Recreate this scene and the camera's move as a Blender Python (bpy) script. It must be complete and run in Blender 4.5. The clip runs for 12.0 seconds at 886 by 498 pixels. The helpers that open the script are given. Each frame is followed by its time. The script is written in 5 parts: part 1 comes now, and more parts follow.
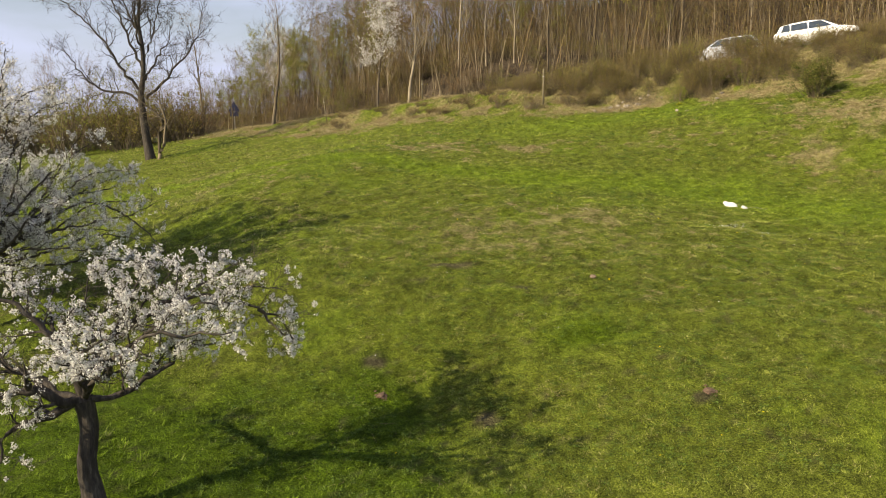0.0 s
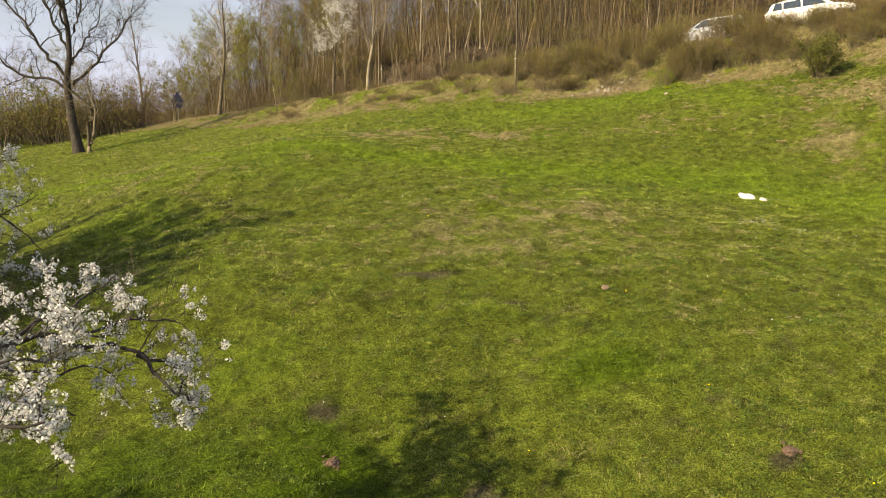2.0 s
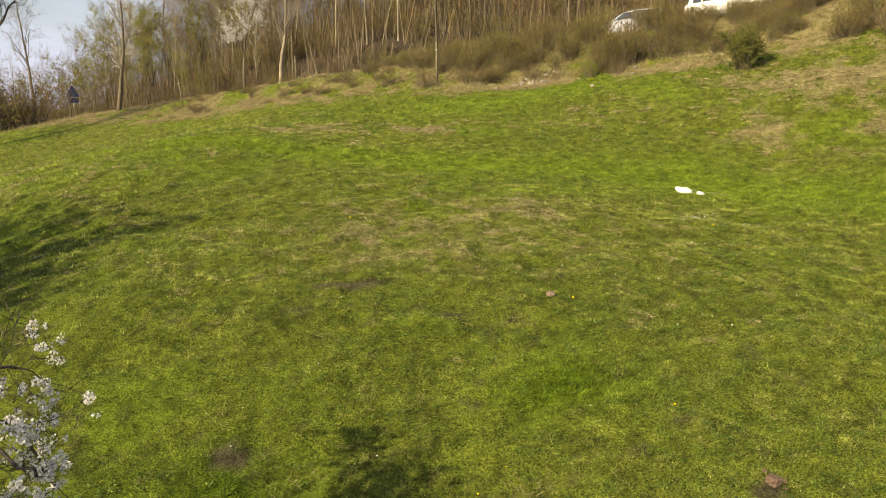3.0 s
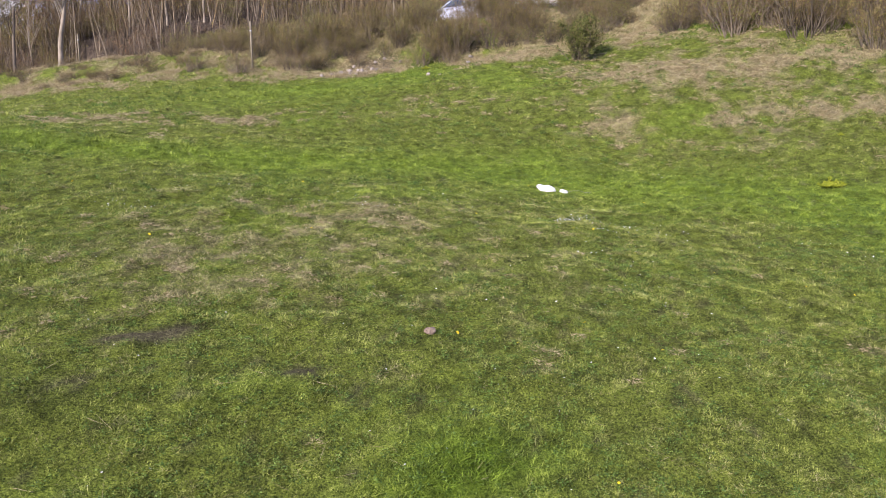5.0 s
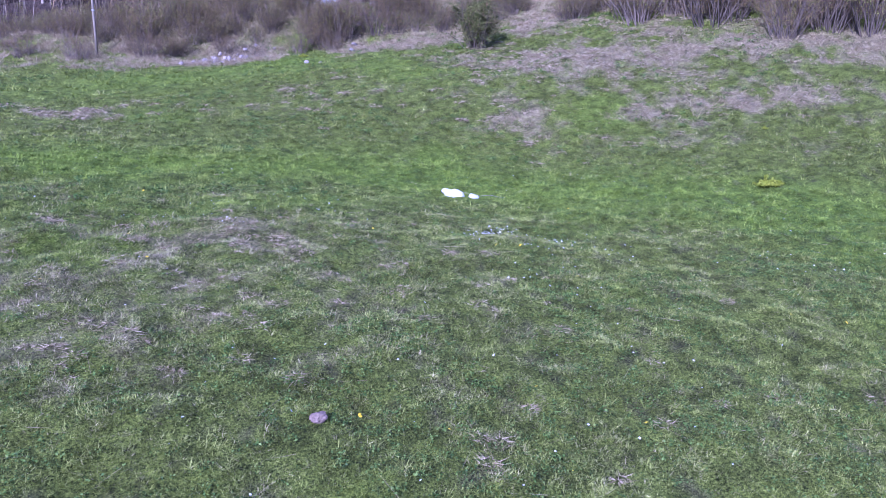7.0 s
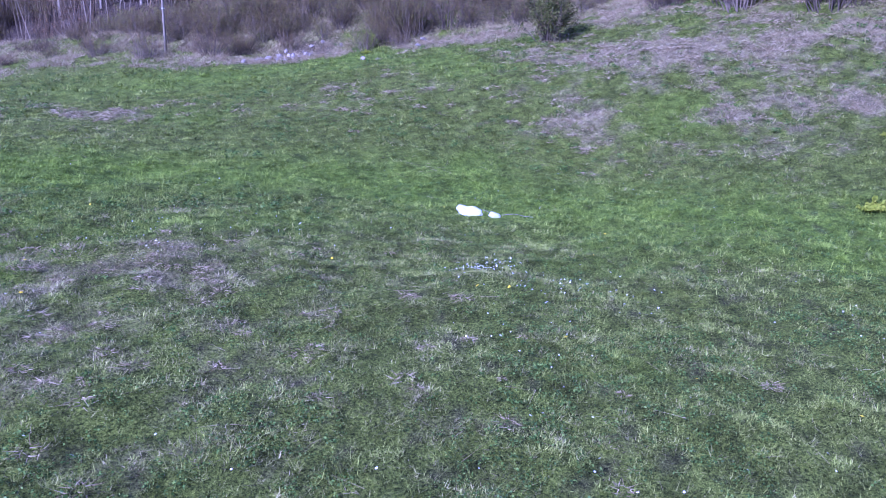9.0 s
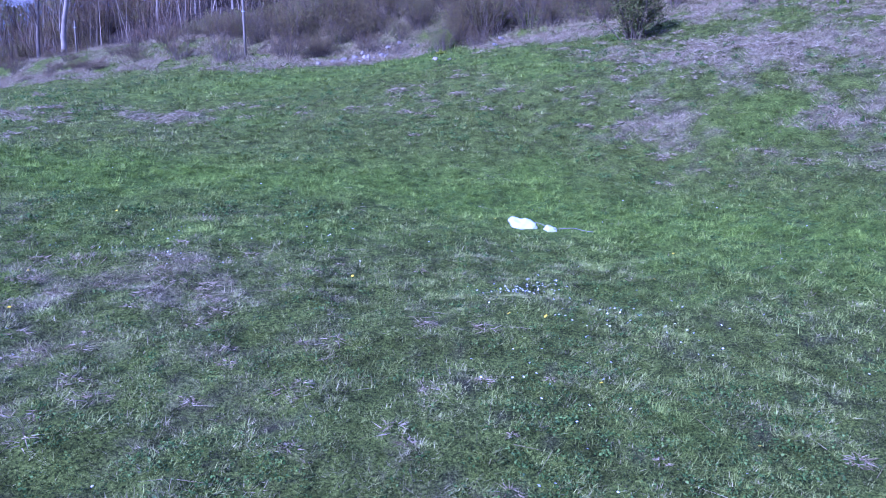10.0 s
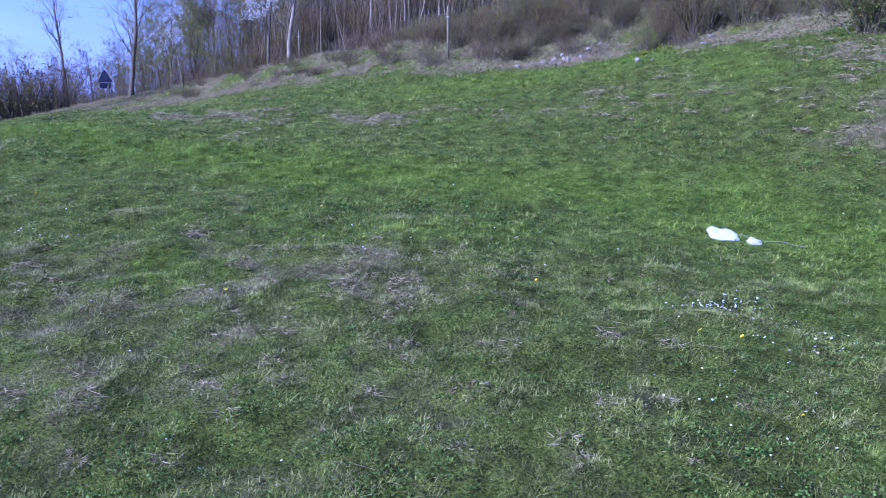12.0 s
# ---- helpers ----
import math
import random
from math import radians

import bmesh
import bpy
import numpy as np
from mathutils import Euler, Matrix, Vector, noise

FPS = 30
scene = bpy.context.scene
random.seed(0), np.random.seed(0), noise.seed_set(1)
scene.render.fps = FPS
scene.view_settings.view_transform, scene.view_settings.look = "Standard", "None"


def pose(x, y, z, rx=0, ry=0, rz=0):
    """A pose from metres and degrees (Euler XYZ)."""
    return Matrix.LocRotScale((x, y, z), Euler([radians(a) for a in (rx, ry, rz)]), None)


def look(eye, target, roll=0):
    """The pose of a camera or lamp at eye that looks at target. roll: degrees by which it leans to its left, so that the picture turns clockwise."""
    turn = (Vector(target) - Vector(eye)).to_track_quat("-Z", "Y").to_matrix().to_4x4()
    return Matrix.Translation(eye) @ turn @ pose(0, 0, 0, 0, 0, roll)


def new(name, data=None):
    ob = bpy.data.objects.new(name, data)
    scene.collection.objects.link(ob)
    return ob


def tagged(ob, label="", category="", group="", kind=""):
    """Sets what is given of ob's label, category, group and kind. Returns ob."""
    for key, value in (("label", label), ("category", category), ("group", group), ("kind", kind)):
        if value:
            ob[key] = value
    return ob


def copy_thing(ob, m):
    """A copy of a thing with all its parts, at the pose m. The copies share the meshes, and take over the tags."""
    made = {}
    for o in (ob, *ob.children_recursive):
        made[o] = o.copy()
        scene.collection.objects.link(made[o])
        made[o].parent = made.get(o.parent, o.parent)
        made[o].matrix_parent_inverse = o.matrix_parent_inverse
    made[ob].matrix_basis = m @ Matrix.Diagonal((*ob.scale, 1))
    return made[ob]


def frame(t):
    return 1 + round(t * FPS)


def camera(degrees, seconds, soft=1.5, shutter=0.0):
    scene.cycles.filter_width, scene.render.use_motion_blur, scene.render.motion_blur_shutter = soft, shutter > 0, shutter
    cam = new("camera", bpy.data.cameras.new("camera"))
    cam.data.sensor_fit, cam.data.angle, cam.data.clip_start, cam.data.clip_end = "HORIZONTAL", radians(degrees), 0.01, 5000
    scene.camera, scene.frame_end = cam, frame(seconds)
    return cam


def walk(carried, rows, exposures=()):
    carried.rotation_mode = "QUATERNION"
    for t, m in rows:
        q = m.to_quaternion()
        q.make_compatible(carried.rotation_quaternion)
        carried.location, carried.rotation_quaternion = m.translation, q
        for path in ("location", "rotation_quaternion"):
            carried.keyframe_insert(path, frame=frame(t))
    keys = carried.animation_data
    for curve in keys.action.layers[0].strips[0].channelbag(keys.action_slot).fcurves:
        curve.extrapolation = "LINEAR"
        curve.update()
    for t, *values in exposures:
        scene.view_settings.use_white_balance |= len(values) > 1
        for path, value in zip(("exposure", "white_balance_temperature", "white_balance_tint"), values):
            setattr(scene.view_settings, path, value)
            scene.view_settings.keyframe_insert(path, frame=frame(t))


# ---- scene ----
cam = camera(62.7, 12.0, soft=1.0)
PATH = [
    (0, (0.098, 0.093, 3.875), (0.081, 2.059, 3.509), -0.5),
    (0.5, (0.01, 1.322, 3.66), (0.01, 3.288, 3.293), -0.5),
    (1, (-0.074, 2.397, 3.48), (-0.059, 4.363, 3.112), -0.4),
    (1.5, (-0.131, 3.423, 3.345), (-0.102, 5.388, 2.976), -0.5),
    (2, (-0.132, 4.416, 3.217), (-0.04, 6.379, 2.845), -0.5),
    (2.5, (-0.149, 5.327, 3.112), (0.064, 7.28, 2.735), -0.5),
    (2.7, (-0.145, 5.675, 3.083), (0.109, 7.622, 2.704), -0.6),
    (4.3, (-0.088, 8.392, 2.93), (0.488, 10.266, 2.535), 0.0),
    (4.5, (-0.048, 8.734, 2.882), (0.588, 10.589, 2.489), -0.0),
    (5, (0.095, 9.599, 2.841), (0.875, 11.397, 2.442), 0.1),
    (5.5, (0.323, 10.481, 2.785), (1.207, 12.229, 2.381), 0.3),
    (6, (0.573, 11.292, 2.731), (1.589, 12.966, 2.325), 0.4),
    (6.5, (0.871, 12.118, 2.664), (1.928, 13.767, 2.26), 0.4),
    (7, (1.372, 12.674, 2.608), (2.429, 14.324, 2.206), 0.3),
    (7.2, (1.657, 12.812, 2.589), (2.712, 14.462, 2.188), 0.3),
    (8.8, (4.195, 13.724, 2.668), (5.027, 15.496, 2.258), 0.2),
    (9, (4.492, 13.873, 2.66), (5.255, 15.676, 2.251), 0.2),
    (9.5, (5.157, 14.271, 2.649), (5.821, 16.112, 2.24), 0.1),
    (10, (5.644, 14.675, 2.642), (6.164, 16.564, 2.239), 0.1),
    (10.5, (5.796, 14.831, 2.633), (6.119, 16.764, 2.234), 0.1),
    (11, (5.763, 14.828, 2.625), (5.948, 16.779, 2.227), 0.1),
    (11.5, (5.735, 14.778, 2.626), (5.811, 16.736, 2.229), 0.0),
    (12, (5.737, 14.734, 2.644), (5.739, 16.694, 2.247), -0.1),
]
walk(cam, [(t, look(eye, target, roll)) for t, eye, target, roll in PATH],
     [(0.0, 0.79, 8900, 4), (2.7, 0.93, 9900, 3), (4.3, 0.95, 9000, 5), (4.9, 1.02, 6450, 20), (5.6, 1.04, 5350, 40), (7.2, 1.08, 4330, 55), (9.0, 1.0, 4200, 58), (10.0, 0.96, 3930, 55), (11.0, 0.87, 3880, 47), (12.0, 0.74, 4280, 37)])

# ---- light ----
SUN_BEARING, SUN_HEIGHT = 238.5, 29.0
world = bpy.data.worlds.new("sky")
scene.world = world
world.use_nodes = True
wn = world.node_tree.nodes
wl = world.node_tree.links
sky = wn.new("ShaderNodeTexSky")
sky.sky_type = "NISHITA"
sky.sun_disc = False
sky.sun_elevation = radians(SUN_HEIGHT)
sky.sun_rotation = radians(SUN_BEARING)
sky.air_density, sky.dust_density, sky.ozone_density = 1.0, 0.9, 2.0
wn["Background"].inputs["Strength"].default_value = 0.064
# thin high cloud
cloud = wn.new("ShaderNodeTexNoise")
cloud.inputs["Scale"].default_value, cloud.inputs["Detail"].default_value = 3.2, 7
squash = wn.new("ShaderNodeMapping")
squash.inputs["Scale"].default_value = (1.0, 1.0, 3.5)
wl.new(wn.new("ShaderNodeTexCoord").outputs["Generated"], squash.inputs["Vector"])
wl.new(squash.outputs["Vector"], cloud.inputs["Vector"])
veil = wn.new("ShaderNodeMapRange")
veil.inputs[1].default_value, veil.inputs[2].default_value, veil.inputs[3].default_value, veil.inputs[4].default_value = 0.34, 0.68, 0.3, 0.85
wl.new(cloud.outputs["Fac"], veil.inputs[0])
blend = wn.new("ShaderNodeMix")
blend.data_type = "RGBA"
blend.inputs[7].default_value = (6.2, 7.4, 13.2, 1)
wl.new(veil.outputs[0], blend.inputs[0]), wl.new(sky.outputs["Color"], blend.inputs[6])
wl.new(blend.outputs[2], wn["Background"].inputs["Color"])
sun_data = bpy.data.lights.new("sun", "SUN")
sun_data.energy, sun_data.angle, sun_data.color = 5.0, radians(0.55), (1.0, 0.93, 0.82)
sun = new("sun", sun_data)
_b, _h = radians(SUN_BEARING), radians(SUN_HEIGHT)
sun.matrix_world = look((0, 0, 60), (-math.sin(_b) * math.cos(_h), -math.cos(_b) * math.cos(_h), 60 - math.sin(_h)))


# ---- materials ----
def material(name, rough=0.9, spec=0.2):
    m = bpy.data.materials.new(name)
    m.use_nodes = True
    b = m.node_tree.nodes["Principled BSDF"]
    b.inputs["Roughness"].default_value = rough
    b.inputs["Specular IOR Level"].default_value = spec
    return m, m.node_tree.nodes, m.node_tree.links, b


def ramp(nodes, links, source, stops):
    r = nodes.new("ShaderNodeValToRGB")
    e = r.color_ramp.elements
    while len(e) < len(stops):
        e.new(0.5)
    for k, (p, c) in zip(e, stops):
        k.position, k.color = p, (*c, 1)
    links.new(source, r.inputs["Fac"])
    return r.outputs["Color"]


def noise_node(nodes, links, scale, detail=6, rough=0.6, coord=None, stretch=None):
    n = nodes.new("ShaderNodeTexNoise")
    n.inputs["Scale"].default_value, n.inputs["Detail"].default_value, n.inputs["Roughness"].default_value = scale, detail, rough
    if coord is None:
        coord = nodes.new("ShaderNodeNewGeometry").outputs["Position"]
    if stretch:
        mp = nodes.new("ShaderNodeMapping")
        mp.inputs["Scale"].default_value = stretch
        links.new(coord, mp.inputs["Vector"])
        coord = mp.outputs["Vector"]
    links.new(coord, n.inputs["Vector"])
    return n.outputs["Fac"]


def mix(nodes, links, fac, a, b, blend="MIX"):
    m = nodes.new("ShaderNodeMix")
    m.data_type, m.blend_type = "RGBA", blend
    for sock, v in ((m.inputs[0], fac), (m.inputs[6], a), (m.inputs[7], b)):
        if isinstance(v, (int, float)):
            sock.default_value = v
        elif isinstance(v, tuple):
            sock.default_value = (*v, 1)
        else:
            links.new(v, sock)
    return m.outputs[2]


def bump(nodes, links, b, height, strength, distance):
    n = nodes.new("ShaderNodeBump")
    n.inputs["Strength"].default_value, n.inputs["Distance"].default_value = strength, distance
    links.new(height, n.inputs["Height"])
    links.new(n.outputs["Normal"], b.inputs["Normal"])


def attribute(nodes, name):
    a = nodes.new("ShaderNodeAttribute")
    a.attribute_name = name
    return a.outputs["Fac"]


def simple(name, stops, scale, rough=0.85, spec=0.2, relief=0.3, depth=0.01, stretch=None, random_value=0.0, metal=0.0):
    """A surface whose colour wanders between the stops, with fine relief."""
    m, n, l, b = material(name, rough, spec)
    geo = n.new("ShaderNodeTexCoord").outputs["Object"]
    big = noise_node(n, l, scale * 0.25, 4, 0.6, geo, stretch)
    fine = noise_node(n, l, scale, 8, 0.65, geo, stretch)
    avg = n.new("ShaderNodeMath")
    avg.operation = "ADD"
    half = n.new("ShaderNodeMath")
    half.operation = "MULTIPLY"
    half.inputs[1].default_value = 0.5
    l.new(big, avg.inputs[0]), l.new(fine, avg.inputs[1]), l.new(avg.outputs[0], half.inputs[0])
    col = ramp(n, l, half.outputs[0], stops)
    if random_value:
        info = n.new("ShaderNodeObjectInfo")
        hsv = n.new("ShaderNodeHueSaturation")
        mr = n.new("ShaderNodeMapRange")
        mr.inputs[3].default_value, mr.inputs[4].default_value = 1 - random_value, 1 + random_value
        l.new(info.outputs["Random"], mr.inputs[0]), l.new(mr.outputs[0], hsv.inputs["Value"]), l.new(col, hsv.inputs["Color"])
        col = hsv.outputs["Color"]
    l.new(col, b.inputs["Base Color"])
    b.inputs["Metallic"].default_value = metal
    if relief:
        bump(n, l, b, fine, relief, depth)
    return m


def leafy(name, stops, rough=0.7, through_light=0.25, by_object=0.0):
    """Thin leaves, petals or twigs: every piece has a tone of its own."""
    m, n, l, b = material(name, rough, 0.15)
    geo = n.new("ShaderNodeNewGeometry")
    col = ramp(n, l, geo.outputs["Random Per Island"], stops)
    if by_object:
        info = n.new("ShaderNodeObjectInfo")
        hsv = n.new("ShaderNodeHueSaturation")
        mr = n.new("ShaderNodeMapRange")
        mr.inputs[3].default_value, mr.inputs[4].default_value = 1 - by_object, 1 + by_object
        l.new(info.outputs["Random"], mr.inputs[0]), l.new(mr.outputs[0], hsv.inputs["Value"]), l.new(col, hsv.inputs["Color"])
        col = hsv.outputs["Color"]
    l.new(col, b.inputs["Base Color"])
    if through_light:
        t = n.new("ShaderNodeBsdfTranslucent")
        l.new(col, t.inputs["Color"])
        s = n.new("ShaderNodeMixShader")
        s.inputs[0].default_value = through_light
        l.new(b.outputs[0], s.inputs[1]), l.new(t.outputs[0], s.inputs[2])
        l.new(s.outputs[0], n["Material Output"].inputs["Surface"])
    return m


def meadow_colour(n, l, blades):
    """Fresh and dry turf, mixed by the attribute 'dry', the lush terrace by 'lush', litter under trees by 'litter'."""
    pos = n.new("ShaderNodeNewGeometry").outputs["Position"]
    fine = noise_node(n, l, 7.0, 6, 0.75, pos)
    mid = noise_node(n, l, 1.3, 5, 0.65, pos)
    if blades:
        # half the tuft's own tone, half the blade's
        add = n.new("ShaderNodeMath")
        add.operation = "MULTIPLY_ADD"
        add.inputs[1].default_value = 0.45
        sc = n.new("ShaderNodeMath")
        sc.operation = "MULTIPLY"
        sc.inputs[1].default_value = 0.55
        l.new(attribute(n, "tone"), sc.inputs[0])
        l.new(n.new("ShaderNodeNewGeometry").outputs["Random Per Island"], add.inputs[0])
        l.new(sc.outputs[0], add.inputs[2])
        tone = add.outputs[0]
        dry_in = attribute(n, "dry")
    else:
        st = n.new("ShaderNodeMapRange")
        st.inputs[1].default_value, st.inputs[2].default_value = 0.4, 0.74
        l.new(noise_node(n, l, 34.0, 6, 0.85, pos), st.inputs[0])
        tone = st.outputs[0]
        d = n.new("ShaderNodeMath")
        d.operation = "ADD"
        d2 = n.new("ShaderNodeMath")
        d2.operation = "MULTIPLY_ADD"
        d2.inputs[1].default_value, d2.inputs[2].default_value = 1.0, -0.62
        l.new(fine, d2.inputs[0])
        l.new(attribute(n, "dry"), d.inputs[0]), l.new(d2.outputs[0], d.inputs[1])
        dry_in = d.outputs[0]
    green = ramp(n, l, tone, [(0.0, GREEN_DARK), (0.5, GREEN_MID), (1.0, GREEN_PALE)])
    lush = ramp(n, l, tone, [(0.0, LUSH_DARK), (1.0, LUSH_PALE)])
    straw = ramp(n, l, tone, [(0.0, STRAW_DARK), (0.55, STRAW_MID), (1.0, STRAW_PALE)])
    litter = ramp(n, l, tone, [(0.0, (0.045, 0.034, 0.025)), (0.6, (0.13, 0.1, 0.073)), (1.0, (0.25, 0.2, 0.15))])
    col = mix(n, l, attribute(n, "lush"), green, lush)
    col = mix(n, l, attribute(n, "deep"), col, ramp(n, l, tone, [(0.0, DEEP_DARK), (1.0, DEEP_PALE)]))
    dm = n.new("ShaderNodeMapRange")
    dm.interpolation_type = "SMOOTHSTEP"
    dm.inputs[1].default_value, dm.inputs[2].default_value = 0.25, 0.95
    l.new(dry_in, dm.inputs[0])
    col = mix(n, l, dm.outputs[0], col, straw)
    col = mix(n, l, attribute(n, "litter"), col, litter)
    shade = n.new("ShaderNodeMapRange")
    shade.inputs[3].default_value, shade.inputs[4].default_value = 0.76, 1.26
    l.new(mid, shade.inputs[0])
    clump = n.new("ShaderNodeMapRange")
    clump.inputs[1].default_value, clump.inputs[2].default_value = 0.38, 0.62
    # ground darker than blades: the dark gaps between tufts are put into its colour
    clump.inputs[3].default_value, clump.inputs[4].default_value = (0.6, 1.36) if blades else (0.42, 1.2)
    l.new(noise_node(n, l, 3.1, 8, 0.8, pos), clump.inputs[0])
    both = n.new("ShaderNodeMath")
    both.operation = "MULTIPLY"
    l.new(shade.outputs[0], both.inputs[0]), l.new(clump.outputs[0], both.inputs[1])
    hsv = n.new("ShaderNodeHueSaturation")
    l.new(both.outputs[0], hsv.inputs["Value"]), l.new(col, hsv.inputs["Color"])
    return hsv.outputs["Color"], fine


GREEN_DARK, GREEN_MID, GREEN_PALE = (0.019, 0.03, 0.005), (0.194, 0.238, 0.034), (0.45, 0.49, 0.12)
LUSH_DARK, LUSH_PALE = (0.05, 0.095, 0.008), (0.345, 0.445, 0.054)
DEEP_DARK, DEEP_PALE = (0.018, 0.04, 0.003), (0.155, 0.255, 0.014)
STRAW_DARK, STRAW_MID, STRAW_PALE = (0.11, 0.092, 0.048), (0.36, 0.31, 0.155), (0.61, 0.54, 0.31)


def turf_material():
    m, n, l, b = material("turf", 0.95, 0.1)
    col, fine = meadow_colour(n, l, False)
    l.new(col, b.inputs["Base Color"])
    bump(n, l, b, noise_node(n, l, 11.0, 8, 0.75), 1.0, 0.14)
    return m


def blade_material(name):
    m, n, l, b = material(name, 0.65, 0.2)
    col, fine = meadow_colour(n, l, True)
    l.new(col, b.inputs["Base Color"])
    t = n.new("ShaderNodeBsdfTranslucent")
    l.new(col, t.inputs["Color"])
    s = n.new("ShaderNodeMixShader")
    s.inputs[0].default_value = 0.3
    l.new(b.outputs[0], s.inputs[1]), l.new(t.outputs[0], s.inputs[2])
    l.new(s.outputs[0], n["Material Output"].inputs["Surface"])
    return m


TURF = turf_material()
BLADE = blade_material("grass_blades")
BARK_DARK = simple("dark_bark", [(0.3, (0.014, 0.012, 0.011)), (0.52, (0.05, 0.042, 0.037)), (0.75, (0.14, 0.125, 0.11))], 20, relief=0.8, depth=0.03, stretch=(1, 1, 0.25))
BARK_GREY = simple("grey_bark", [(0.3, (0.055, 0.045, 0.033)), (0.55, (0.14, 0.113, 0.08)), (0.75, (0.26, 0.215, 0.16))], 9, relief=0.6, depth=0.02, stretch=(1, 1, 0.3), random_value=0.35)
BARK_PALE = simple("pale_bark", [(0.3, (0.13, 0.105, 0.075)), (0.55, (0.26, 0.22, 0.165)), (0.75, (0.4, 0.35, 0.28))], 7, relief=0.4, depth=0.02, stretch=(1, 1, 0.4), random_value=0.2)
TWIG = leafy("twigs", [(0.0, (0.05, 0.032, 0.016)), (0.5, (0.135, 0.09, 0.045)), (1.0, (0.26, 0.19, 0.1))], 0.9, 0.0, 0.3)
SAPLING = leafy("sapling_bark", [(0.0, (0.045, 0.036, 0.024)), (0.5, (0.125, 0.1, 0.066)), (1.0, (0.29, 0.24, 0.18))], 0.9, 0.0)
TWIG_DARK = leafy("dark_twigs", [(0.0, (0.02, 0.016, 0.014)), (0.6, (0.06, 0.048, 0.04)), (1.0, (0.13, 0.11, 0.09))], 0.9, 0.0)
BUD_GREEN = leafy("young_leaves", [(0.0, (0.09, 0.11, 0.02)), (0.6, (0.2, 0.21, 0.045)), (1.0, (0.32, 0.33, 0.09))], 0.6, 0.35, 0.2)
BUD_OLIVE = leafy("olive_buds", [(0.0, (0.07, 0.062, 0.014)), (0.6, (0.165, 0.145, 0.034)), (1.0, (0.27, 0.245, 0.07))], 0.7, 0.3, 0.25)
BUD_RUST = leafy("rusty_buds", [(0.0, (0.07, 0.035, 0.02)), (0.6, (0.17, 0.1, 0.055)), (1.0, (0.28, 0.19, 0.11))], 0.8, 0.2, 0.25)
LEAF_YELLOW = leafy("yellow_green_leaves", [(0.0, (0.13, 0.17, 0.012)), (0.6, (0.27, 0.31, 0.025)), (1.0, (0.4, 0.42, 0.05))], 0.6, 0.3)
HERB = leafy("herb_leaves", [(0.0, (0.035, 0.065, 0.012)), (0.6, (0.085, 0.15, 0.026)), (1.0, (0.2, 0.28, 0.06))], 0.5, 0.25)
EVERGREEN = leafy("dark_green_needles", [(0.0, (0.025, 0.035, 0.008)), (0.6, (0.08, 0.095, 0.018)), (1.0, (0.18, 0.185, 0.045))], 0.6, 0.1, 0.15)
PETAL = leafy("blossom_petals", [(0.0, (0.46, 0.44, 0.43)), (0.5, (0.7, 0.69, 0.68)), (1.0, (0.83, 0.83, 0.81))], 0.6, 0.35)
PETAL_WHITE = leafy("white_petals", [(0.0, (0.7, 0.7, 0.68)), (1.0, (0.85, 0.85, 0.83))], 0.6, 0.2)
PETAL_YELLOW = leafy("yellow_petals", [(0.0, (0.62, 0.46, 0.01)), (1.0, (0.8, 0.66, 0.03))], 0.6, 0.2)
STRAW = leafy("dead_grass", [(0.0, (0.14, 0.105, 0.05)), (0.5, (0.32, 0.26, 0.14)), (1.0, (0.52, 0.44, 0.27))], 0.8, 0.25)
BRACKEN = leafy("brown_stalks", [(0.0, (0.05, 0.018, 0.01)), (0.6, (0.14, 0.05, 0.028)), (1.0, (0.3, 0.15, 0.09))], 0.85, 0.1)
ASPHALT = simple("asphalt", [(0.3, (0.12, 0.115, 0.105)), (0.6, (0.2, 0.19, 0.175)), (0.8, (0.26, 0.25, 0.23))], 8, 0.9, 0.2, 0.4, 0.005)
STONE = simple("limestone", [(0.3, (0.12, 0.1, 0.08)), (0.55, (0.235, 0.205, 0.17)), (0.8, (0.42, 0.385, 0.335))], 6, 0.9, 0.2, 0.6, 0.02, random_value=0.3)
STONE_DARK = simple("dull_stone", [(0.3, (0.09, 0.065, 0.047)), (0.55, (0.19, 0.142, 0.105)), (0.8, (0.3, 0.24, 0.185))], 30, 0.95, 0.15, 0.7, 0.02)
POST_WOOD = simple("weathered_wood", [(0.3, (0.09, 0.075, 0.05)), (0.55, (0.18, 0.155, 0.11)), (0.8, (0.3, 0.265, 0.2))], 18, 0.9, 0.15, 0.5, 0.01, stretch=(1, 1, 0.15), random_value=0.2)
PLASTIC = simple("white_plastic", [(0.3, (0.46, 0.46, 0.47)), (0.7, (0.6, 0.6, 0.61))], 9, 0.4, 0.45, 0.35, 0.01)
CORD = simple("pale_cord", [(0.3, (0.2, 0.19, 0.16)), (0.7, (0.32, 0.3, 0.26))], 40, 0.8, 0.2, 0.4, 0.003)
SIGN_BACK = simple("sign_back", [(0.3, (0.02, 0.022, 0.05)), (0.7, (0.035, 0.04, 0.085))], 6, 0.5, 0.4, 0.1, 0.002)
GALVANISED = simple("galvanised_steel", [(0.3, (0.3, 0.3, 0.3)), (0.7, (0.46, 0.46, 0.45))], 12, 0.5, 0.4, 0.1, 0.002, metal=0.6)
CAR_PAINT = simple("white_car_paint", [(0.3, (0.74, 0.75, 0.77)), (0.7, (0.82, 0.83, 0.84))], 2, 0.22, 0.6, 0.0)
CAR_SILVER = simple("silver_car_paint", [(0.3, (0.36, 0.39, 0.45)), (0.7, (0.46, 0.49, 0.55))], 2, 0.25, 0.6, 0.0)
